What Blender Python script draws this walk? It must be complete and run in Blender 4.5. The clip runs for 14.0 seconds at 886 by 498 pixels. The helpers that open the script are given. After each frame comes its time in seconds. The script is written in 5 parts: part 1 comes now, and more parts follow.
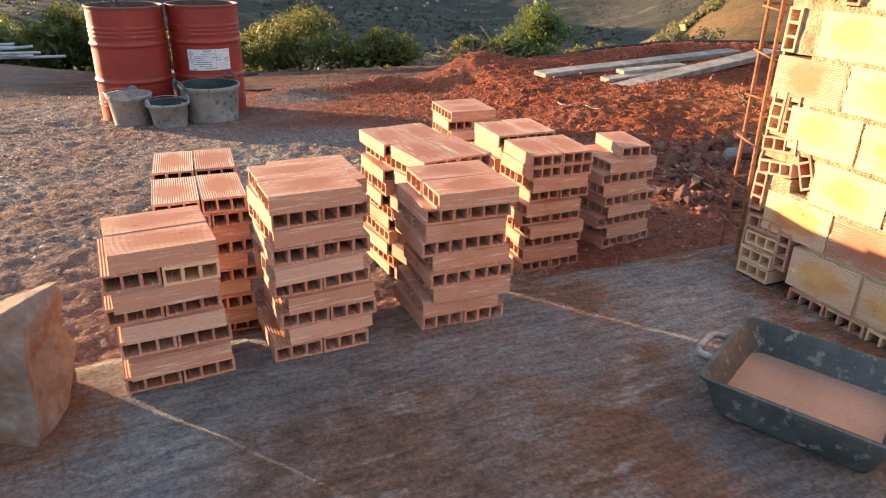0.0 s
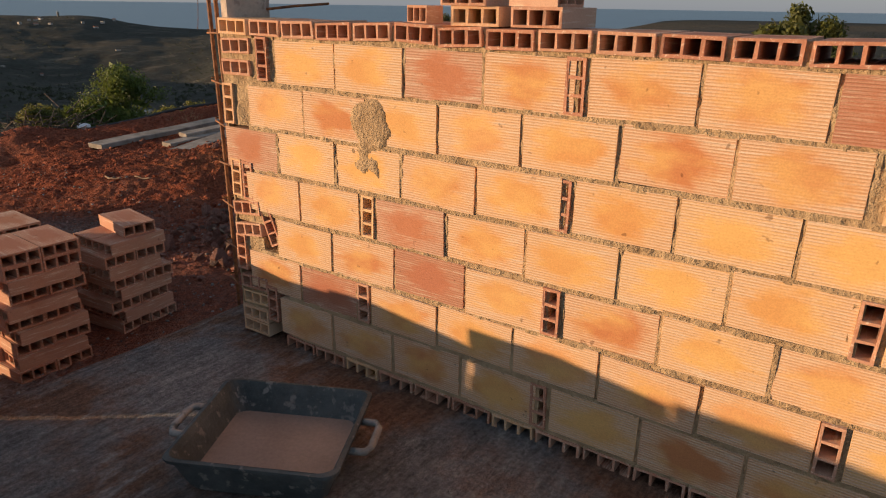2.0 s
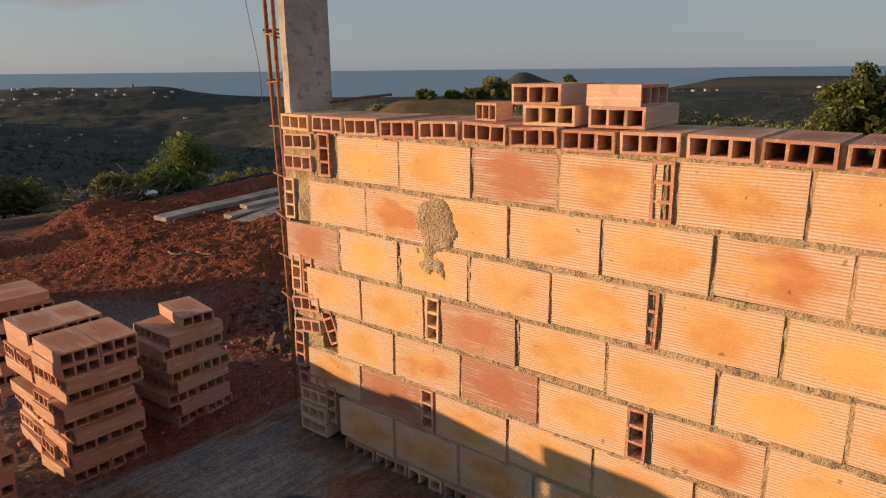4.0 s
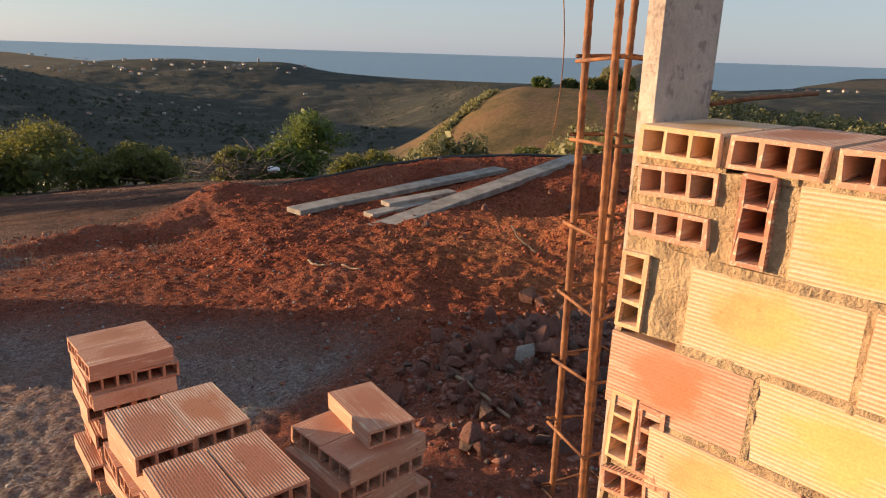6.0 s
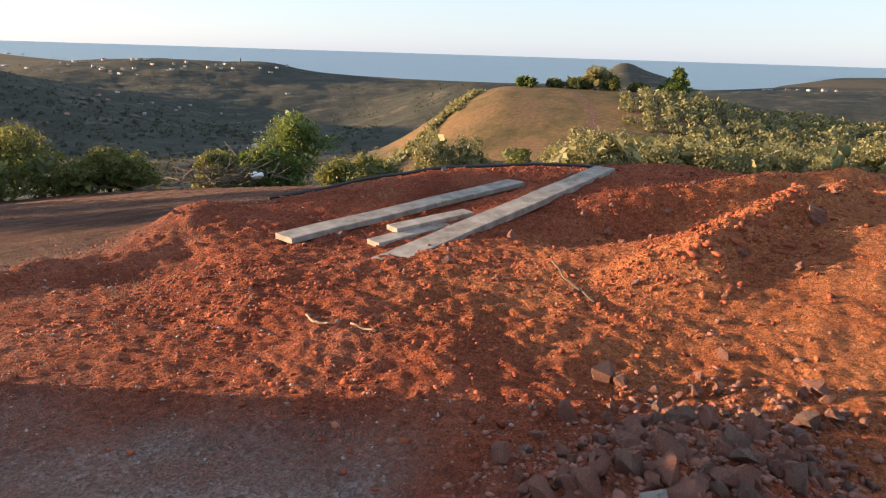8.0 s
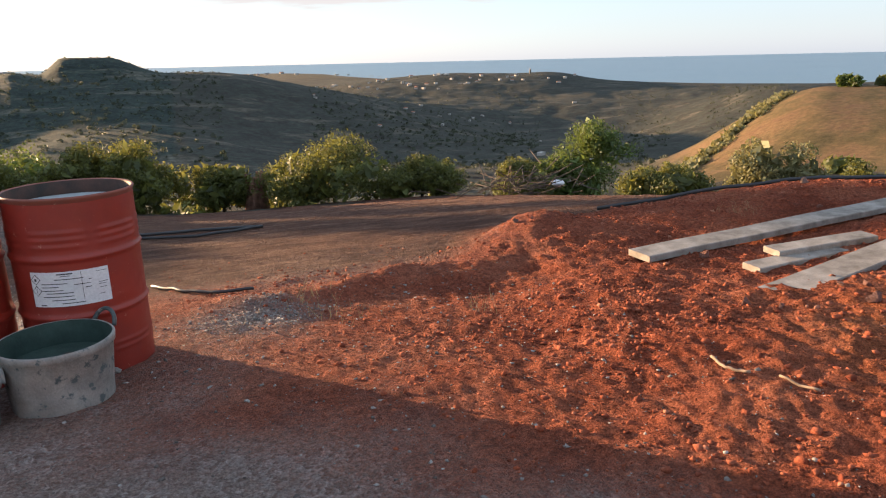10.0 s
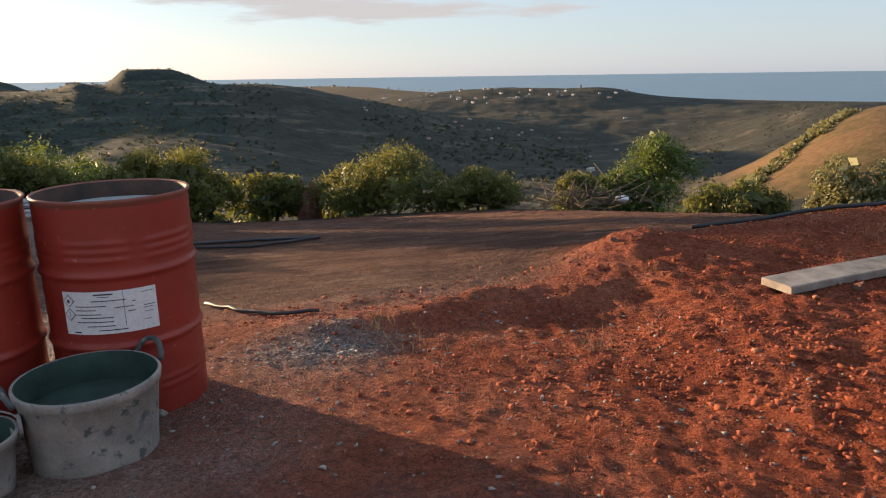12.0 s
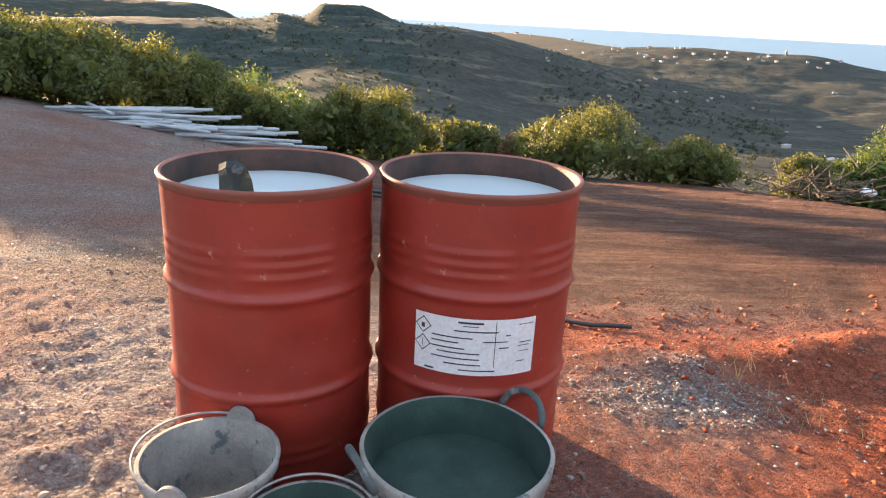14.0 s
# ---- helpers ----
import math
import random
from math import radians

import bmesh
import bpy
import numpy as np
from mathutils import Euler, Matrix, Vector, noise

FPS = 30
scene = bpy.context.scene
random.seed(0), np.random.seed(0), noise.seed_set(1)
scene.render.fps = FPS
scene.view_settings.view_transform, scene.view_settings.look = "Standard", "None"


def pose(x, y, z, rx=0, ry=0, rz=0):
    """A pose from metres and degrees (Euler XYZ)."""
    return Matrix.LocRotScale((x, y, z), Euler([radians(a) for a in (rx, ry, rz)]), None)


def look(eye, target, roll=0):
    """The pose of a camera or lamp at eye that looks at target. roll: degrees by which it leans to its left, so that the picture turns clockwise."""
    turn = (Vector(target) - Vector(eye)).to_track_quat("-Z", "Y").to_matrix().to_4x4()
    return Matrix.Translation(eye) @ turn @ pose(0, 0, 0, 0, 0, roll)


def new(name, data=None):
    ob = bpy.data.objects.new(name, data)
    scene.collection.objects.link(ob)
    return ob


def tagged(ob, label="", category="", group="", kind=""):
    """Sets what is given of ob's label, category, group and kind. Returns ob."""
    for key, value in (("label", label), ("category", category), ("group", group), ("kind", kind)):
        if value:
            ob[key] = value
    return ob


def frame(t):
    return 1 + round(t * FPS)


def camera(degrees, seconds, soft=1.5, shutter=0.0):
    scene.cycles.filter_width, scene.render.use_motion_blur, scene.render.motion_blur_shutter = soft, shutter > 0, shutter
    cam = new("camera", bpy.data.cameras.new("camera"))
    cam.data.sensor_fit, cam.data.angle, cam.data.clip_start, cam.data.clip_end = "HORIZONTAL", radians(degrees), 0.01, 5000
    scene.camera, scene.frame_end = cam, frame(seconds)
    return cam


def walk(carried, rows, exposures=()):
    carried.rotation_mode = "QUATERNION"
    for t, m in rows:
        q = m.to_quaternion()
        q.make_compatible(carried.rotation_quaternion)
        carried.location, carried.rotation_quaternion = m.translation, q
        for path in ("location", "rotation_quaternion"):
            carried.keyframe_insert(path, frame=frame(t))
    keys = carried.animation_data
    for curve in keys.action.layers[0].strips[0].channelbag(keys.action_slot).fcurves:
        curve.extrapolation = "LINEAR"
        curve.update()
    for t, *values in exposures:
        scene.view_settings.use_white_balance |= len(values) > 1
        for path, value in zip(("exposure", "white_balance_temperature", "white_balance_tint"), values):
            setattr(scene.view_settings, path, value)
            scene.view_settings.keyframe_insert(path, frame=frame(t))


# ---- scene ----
cam = camera(65.5, 14.0, soft=1.15)
PATH = [
    (0, (0.569, 0.61, 2.128), (1.332, 2.268, 1.309), 1.4),
    (0.5, (0.626, 0.574, 2.163), (1.48, 2.202, 1.376), 3.9),
    (1, (0.76, 0.477, 2.201), (1.868, 1.995, 1.515), 2.8),
    (1.5, (0.876, 0.35, 2.21), (2.196, 1.681, 1.512), 3.3),
    (2, (0.98, 0.268, 2.223), (2.538, 1.329, 1.556), 0.9),
    (2.2, (1.013, 0.225, 2.22), (2.651, 1.164, 1.562), 0.6),
    (4.3, (1.122, 0.508, 2.318), (2.603, 1.758, 1.824), 0.1),
    (4.5, (1.169, 0.615, 2.296), (2.63, 1.874, 1.768), 1.2),
    (5, (1.31, 0.959, 2.32), (2.668, 2.345, 1.836), -0.3),
    (5.5, (1.433, 1.348, 2.287), (2.746, 2.776, 1.799), 0.7),
    (6, (1.571, 1.675, 2.275), (2.871, 3.092, 1.728), 1.8),
    (6.5, (1.744, 1.952, 2.278), (3.007, 3.404, 1.735), 3.5),
    (7, (1.856, 2.247, 2.285), (3.15, 3.699, 1.819), 5.1),
    (7.5, (1.98, 2.51, 2.277), (3.332, 3.891, 1.763), 1.2),
    (8, (2.084, 2.666, 2.254), (3.418, 4.052, 1.707), 1.8),
    (8.5, (2.061, 2.858, 2.246), (3.147, 4.42, 1.629), 1.2),
    (9, (1.949, 3.088, 2.255), (2.842, 4.791, 1.705), 0.8),
    (9.2, (1.925, 3.162, 2.246), (2.752, 4.895, 1.69), 0.1),
    (11.3, (1.835, 3.968, 2.071), (2.436, 5.823, 1.622), -1.4),
    (11.5, (1.828, 4.048, 2.071), (2.469, 5.888, 1.624), -1.7),
    (12, (1.814, 4.245, 2.023), (2.363, 6.105, 1.535), -0.8),
    (12.5, (1.658, 4.55, 2.019), (2.025, 6.447, 1.503), 2.4),
    (13, (1.421, 4.839, 2.022), (1.751, 6.72, 1.427), -1.5),
    (13.5, (1.244, 5.136, 1.996), (1.478, 7.026, 1.383), 0.1),
    (14, (1.06, 5.367, 2.009), (1.158, 7.263, 1.379), 3.1),
]
EXPOSURES = [(t, s, 6400, 10) for t, s in ((0.0, 2.1), (0.5, 1.85), (1.0, 1.35), (1.5, 0.75), (2.0, 0.4), (5.0, 0.6), (5.5, 0.8), (6.5, 1.4), (8.0, 1.85), (9.2, 2.05), (11.5, 1.32), (12.5, 1.55), (13.0, 1.68), (13.5, 2.42), (14.0, 2.6))]
walk(cam, [(t, look(eye, target, roll)) for t, eye, target, roll in PATH], EXPOSURES)

# ---- daylight: a low evening sun and a clear sky ----
SUN_AZ, SUN_EL = -36.9, 5.6  # degrees from +y towards +x, and above the horizon
world = bpy.data.worlds.new("evening_sky")
scene.world = world
world.use_nodes = True
wn = world.node_tree
sky = wn.nodes.new("ShaderNodeTexSky")
sky.sky_type = "NISHITA"
sky.sun_disc = False
sky.sun_elevation = radians(SUN_EL)
sky.sun_rotation = radians(SUN_AZ)
sky.air_density, sky.dust_density, sky.ozone_density = 1.0, 0.5, 2.0
wn.nodes["Background"].inputs["Strength"].default_value = 0.068
calm = wn.nodes.new("ShaderNodeHueSaturation")  # thin evening haze takes much of the colour out of the sky
calm.inputs["Saturation"].default_value = 0.75
wn.links.new(sky.outputs[0], calm.inputs["Color"])
haze = wn.nodes.new("ShaderNodeMix")
haze.data_type = "RGBA"
haze.inputs[0].default_value = 0.38
haze.inputs[7].default_value = (5.2, 6.1, 7.6, 1)
wn.links.new(calm.outputs[0], haze.inputs[6])
wn.links.new(haze.outputs[2], wn.nodes["Background"].inputs["Color"])

sun_data = bpy.data.lights.new("sun", "SUN")
sun_data.energy, sun_data.angle, sun_data.color = 5.0, radians(0.6), (1.0, 0.66, 0.37)
sun = new("sun", sun_data)
SUN_WAY = Vector((math.sin(radians(SUN_AZ)), math.cos(radians(SUN_AZ)), math.tan(radians(SUN_EL))))
sun.matrix_world = look(SUN_WAY * 40, (0, 0, 0))

# ---- materials ----
def material(name, rough=0.85, metal=0.0):
    m = bpy.data.materials.new(name)
    m.use_nodes = True
    b = m.node_tree.nodes["Principled BSDF"]
    b.inputs["Roughness"].default_value, b.inputs["Metallic"].default_value = rough, metal
    return m, m.node_tree, b


def node(nt, kind, **inputs):
    n = nt.nodes.new(kind)
    for k, v in inputs.items():
        n.inputs[k.replace("_", " ")].default_value = v
    return n


def ramp(nt, fac, stops):
    r = nt.nodes.new("ShaderNodeValToRGB")
    el = r.color_ramp.elements
    el[0].position, el[0].color = stops[0][0], (*stops[0][1], 1)
    el[1].position, el[1].color = stops[-1][0], (*stops[-1][1], 1)
    for p, c in stops[1:-1]:
        el.new(p).color = (*c, 1)
    nt.links.new(fac, r.inputs[0])
    return r.outputs[0]


def mixed(nt, fac, a, b, how="MIX"):
    n = nt.nodes.new("ShaderNodeMix")
    n.data_type, n.blend_type = "RGBA", how
    for sock, v in ((n.inputs[0], fac), (n.inputs[6], a), (n.inputs[7], b)):
        if isinstance(v, (int, float)):
            sock.default_value = v
        elif isinstance(v, tuple):
            sock.default_value = (*v, 1)
        else:
            nt.links.new(v, sock)
    return n.outputs[2]


def coords(nt, scale=(1, 1, 1), shift=False):
    """Object coordinates in metres; shift: moved by a random amount for each object."""
    tc = nt.nodes.new("ShaderNodeTexCoord")
    mp = nt.nodes.new("ShaderNodeMapping")
    mp.inputs["Scale"].default_value = scale
    nt.links.new(tc.outputs["Object"], mp.inputs["Vector"])
    if shift:
        oi = nt.nodes.new("ShaderNodeObjectInfo")
        mul = nt.nodes.new("ShaderNodeMath")
        mul.operation = "MULTIPLY"
        mul.inputs[1].default_value = 37.0
        nt.links.new(oi.outputs["Random"], mul.inputs[0])
        nt.links.new(mul.outputs[0], mp.inputs["Location"])
    return mp.outputs[0]


def fuzz(nt, vec, scale, detail=6.0, rough=0.6):
    n = node(nt, "ShaderNodeTexNoise", Scale=scale, Detail=detail, Roughness=rough)
    nt.links.new(vec, n.inputs["Vector"])
    return n.outputs["Fac"]


def bumped(nt, b, height, strength=0.5, distance=0.01, under=None):
    n = node(nt, "ShaderNodeBump", Strength=strength, Distance=distance)
    nt.links.new(height, n.inputs["Height"])
    if under is not None:
        nt.links.new(under, n.inputs["Normal"])
    nt.links.new(n.outputs[0], b.inputs["Normal"])
    return n.outputs[0]


def clay_material(name, stops, heart, rim):
    """Fired clay brick: a smoother heart on the broad face, paler ribbed ends; grooves run along the brick's length (its x)."""
    m, nt, b = material(name, 0.88)
    oi = nt.nodes.new("ShaderNodeObjectInfo")
    base = ramp(nt, oi.outputs["Random"], stops)
    v = coords(nt, (1, 1, 1), True)
    near = nt.nodes.new("ShaderNodeVectorMath")
    near.operation = "LENGTH"
    nt.links.new(coords(nt, (7.4, 13.0, 0.0)), near.inputs[0])
    wobble = nt.nodes.new("ShaderNodeMath")
    wobble.operation = "MULTIPLY_ADD"
    nt.links.new(fuzz(nt, coords(nt, (9, 22, 9), True), 1.0, 4.0), wobble.inputs[0])
    wobble.inputs[1].default_value = 1.5
    nt.links.new(near.outputs["Value"], wobble.inputs[2])
    rng = nt.nodes.new("ShaderNodeMapRange")
    rng.interpolation_type = "SMOOTHSTEP"
    rng.inputs["From Min"].default_value, rng.inputs["From Max"].default_value = 1.12, 1.75
    nt.links.new(wobble.outputs[0], rng.inputs["Value"])
    edge = rng.outputs[0]
    cloud = ramp(nt, fuzz(nt, coords(nt, (6, 10, 10), True), 1.0, 3.0), [(0.38, (0, 0, 0)), (0.6, (1, 1, 1))])
    c = mixed(nt, cloud, base, mixed(nt, 0.58, base, heart))
    w = nt.nodes.new("ShaderNodeTexWave")
    w.wave_type, w.bands_direction = "BANDS", "Y"
    w.inputs["Scale"].default_value, w.inputs["Distortion"].default_value = 43.0, 0.5
    w.inputs["Detail"].default_value = 1.0
    nt.links.new(coords(nt), w.inputs["Vector"])
    cut = nt.nodes.new("ShaderNodeSeparateXYZ")
    nt.links.new(coords(nt), cut.inputs[0])
    far_end = nt.nodes.new("ShaderNodeMath")
    far_end.operation = "ABSOLUTE"
    nt.links.new(cut.outputs[0], far_end.inputs[0])
    whole = nt.nodes.new("ShaderNodeMath")  # the sawn ends carry no ribs
    whole.operation = "LESS_THAN"
    whole.inputs[1].default_value = 0.1272
    nt.links.new(far_end.outputs[0], whole.inputs[0])
    side = whole.outputs[0]
    pale = mixed(nt, mixed(nt, 1.0, side, ramp(nt, w.outputs["Color"], [(0.35, (0, 0, 0)), (0.75, (1, 1, 1))]), "MULTIPLY"), mixed(nt, 0.5, base, rim), rim)
    c = mixed(nt, edge, c, pale)
    streak = ramp(nt, fuzz(nt, coords(nt, (7, 120, 120), True), 1.0, 4.0, 0.7), [(0.54, (0, 0, 0)), (0.7, (1, 1, 1))])
    c = mixed(nt, mixed(nt, 1.0, streak, edge, "MULTIPLY"), c, (0.8, 0.65, 0.5))
    grain = fuzz(nt, v, 240.0, 4.0)
    c = mixed(nt, 0.35, c, ramp(nt, grain, [(0.3, (0.45, 0.4, 0.38)), (0.7, (1, 1, 1))]), "MULTIPLY")
    spots = ramp(nt, fuzz(nt, v, 34.0, 2.0), [(0.7, (1, 1, 1)), (0.76, (0.35, 0.3, 0.28))])
    c = mixed(nt, 0.7, c, spots, "MULTIPLY")
    nt.links.new(c, b.inputs["Base Color"])
    first = bumped(nt, b, grain, 0.35, 0.002)
    deep = mixed(nt, mixed(nt, 1.0, mixed(nt, 0.75, (0.3, 0.3, 0.3), edge), side, "MULTIPLY"), (0.5, 0.5, 0.5), w.outputs["Color"])
    bumped(nt, b, deep, 0.8, 0.003, first)
    return m


def rough_material(name, dark, light, scale, bump=0.6, dist=0.01, rough=0.92, fine=90.0, spots=None):
    m, nt, b = material(name, rough)
    v = coords(nt)
    broad = fuzz(nt, v, scale, 5.0)
    small = fuzz(nt, v, fine, 5.0, 0.7)
    c = ramp(nt, broad, [(0.32, dark), (0.68, light)])
    c = mixed(nt, 0.45, c, ramp(nt, small, [(0.25, (0.5, 0.5, 0.5)), (0.72, (1.15, 1.15, 1.15))]), "MULTIPLY")
    if spots:
        c = mixed(nt, ramp(nt, fuzz(nt, v, scale * 3.3, 3.0), [(0.58, (0, 0, 0)), (0.66, (1, 1, 1))]), c, spots)
    nt.links.new(c, b.inputs["Base Color"])
    one = bumped(nt, b, broad, bump, dist * 2)
    bumped(nt, b, small, bump, dist, one)
    return m


def strewn_material(name, stops):
    """Loose pieces that differ in tone from one to the next."""
    m, nt, b = material(name, 0.95)
    gi = nt.nodes.new("ShaderNodeNewGeometry")
    c = ramp(nt, gi.outputs["Random Per Island"], stops)
    small = fuzz(nt, coords(nt), 120.0, 5.0, 0.7)
    c = mixed(nt, 0.5, c, ramp(nt, small, [(0.3, (0.45, 0.45, 0.45)), (0.7, (1.2, 1.2, 1.2))]), "MULTIPLY")
    nt.links.new(c, b.inputs["Base Color"])
    b.inputs["Specular IOR Level"].default_value = 0.15
    bumped(nt, b, small, 0.8, 0.008)
    return m


CLAY = clay_material("fired_clay", [(0.0, (0.56, 0.22, 0.09)), (0.25, (0.68, 0.34, 0.12)), (0.5, (0.76, 0.44, 0.155)), (0.75, (0.6, 0.27, 0.11)), (1.0, (0.72, 0.38, 0.16))], (0.82, 0.52, 0.19), (0.82, 0.58, 0.39))
CLAY_RED = clay_material("red_fired_clay", [(0.0, (0.46, 0.16, 0.085)), (0.5, (0.54, 0.22, 0.115)), (1.0, (0.5, 0.22, 0.13))], (0.5, 0.19, 0.085), (0.66, 0.42, 0.3))
CLAY_SALMON = clay_material("salmon_fired_clay", [(0.0, (0.42, 0.15, 0.085)), (0.35, (0.5, 0.2, 0.115)), (0.7, (0.4, 0.14, 0.08)), (1.0, (0.54, 0.24, 0.135))], (0.46, 0.18, 0.09), (0.56, 0.3, 0.2))
MORTAR = rough_material("mortar", (0.4, 0.27, 0.15), (0.58, 0.42, 0.25), 14.0, 0.9, 0.012)
PLASTER = rough_material("weathered_render", (0.42, 0.335, 0.275), (0.6, 0.5, 0.42), 7.0, 0.6, 0.006, spots=(0.33, 0.26, 0.22))
RUST = rough_material("rusted_steel", (0.13, 0.05, 0.025), (0.36, 0.15, 0.055), 40.0, 0.7, 0.002, 0.75, 300.0)
WOOD_GREY = rough_material("weathered_plank", (0.17, 0.145, 0.12), (0.37, 0.33, 0.29), 7.0, 0.5, 0.004)
CLOD = strewn_material("soil_clod", [(0.0, (0.19, 0.05, 0.028)), (0.6, (0.33, 0.095, 0.05)), (0.96, (0.38, 0.12, 0.065)), (1.0, (0.42, 0.2, 0.13))])
MUD = strewn_material("dried_mud", [(0.0, (0.3, 0.2, 0.16)), (0.6, (0.5, 0.4, 0.34)), (1.0, (0.66, 0.57, 0.5))])
GRIT = strewn_material("grey_grit", [(0.0, (0.12, 0.1, 0.09)), (0.5, (0.26, 0.23, 0.21)), (1.0, (0.46, 0.43, 0.4))])
STONE = rough_material("field_stone", (0.15, 0.085, 0.065), (0.3, 0.18, 0.14), 9.0, 0.8, 0.01)
STONE_RED = rough_material("red_rubble", (0.2, 0.08, 0.058), (0.39, 0.185, 0.135), 12.0, 0.8, 0.01)
STONE_PALE = rough_material("pale_stone", (0.36, 0.33, 0.3), (0.52, 0.49, 0.45), 9.0, 0.8, 0.01)


def slab_material():
    m, nt, b = material("slab_concrete", 0.9)
    v = coords(nt)
    c = ramp(nt, fuzz(nt, v, 2.6, 6.0), [(0.3, (0.2, 0.2, 0.205)), (0.5, (0.37, 0.37, 0.37)), (0.7, (0.53, 0.525, 0.52))])
    red = ramp(nt, fuzz(nt, v, 1.3, 8.0, 0.65), [(0.46, (0, 0, 0)), (0.57, (1, 1, 1))])
    c = mixed(nt, mixed(nt, 1.0, red, (0.9, 0.9, 0.9), "MULTIPLY"), c, (0.3, 0.15, 0.085))
    mud = nt.nodes.new("ShaderNodeVectorMath")  # red mud trodden round one spot
    mud.operation = "DISTANCE"
    mud.inputs[1].default_value = (1.0, 1.75, 1.0)
    nt.links.new(v, mud.inputs[0])
    spread = nt.nodes.new("ShaderNodeMath")
    spread.operation = "MULTIPLY_ADD"
    nt.links.new(fuzz(nt, v, 4.5, 8.0, 0.7), spread.inputs[0])
    spread.inputs[1].default_value = 0.9
    nt.links.new(mud.outputs["Value"], spread.inputs[2])
    c = mixed(nt, ramp(nt, spread.outputs[0], [(0.62, (0.85, 0.85, 0.85)), (1.0, (0, 0, 0))]), c, ramp(nt, fuzz(nt, v, 9.0, 7.0, 0.7), [(0.35, (0.2, 0.1, 0.06)), (0.6, (0.34, 0.2, 0.13))]))
    pale = ramp(nt, fuzz(nt, coords(nt, (1.0, 2.4, 1.0)), 3.1, 9.0, 0.75), [(0.56, (0, 0, 0)), (0.66, (1, 1, 1))])
    c = mixed(nt, mixed(nt, 1.0, pale, (0.6, 0.6, 0.6), "MULTIPLY"), c, (0.6, 0.59, 0.57))
    c = mixed(nt, 0.75, c, ramp(nt, fuzz(nt, v, 70.0, 6.0, 0.7), [(0.3, (0.3, 0.3, 0.3)), (0.68, (1.25, 1.25, 1.25))]), "MULTIPLY")
    rake = fuzz(nt, coords(nt, (7.0, 36.0, 1.0)), 1.0, 6.0, 0.7)
    c = mixed(nt, 0.55, c, ramp(nt, rake, [(0.38, (0.5, 0.5, 0.5)), (0.6, (1.35, 1.35, 1.35))]), "MULTIPLY")
    nt.links.new(c, b.inputs["Base Color"])
    b.inputs["Specular IOR Level"].default_value = 0.25
    one = bumped(nt, b, rake, 1.0, 0.05)
    bumped(nt, b, fuzz(nt, v, 45.0, 8.0, 0.75), 0.9, 0.02, one)
    return m


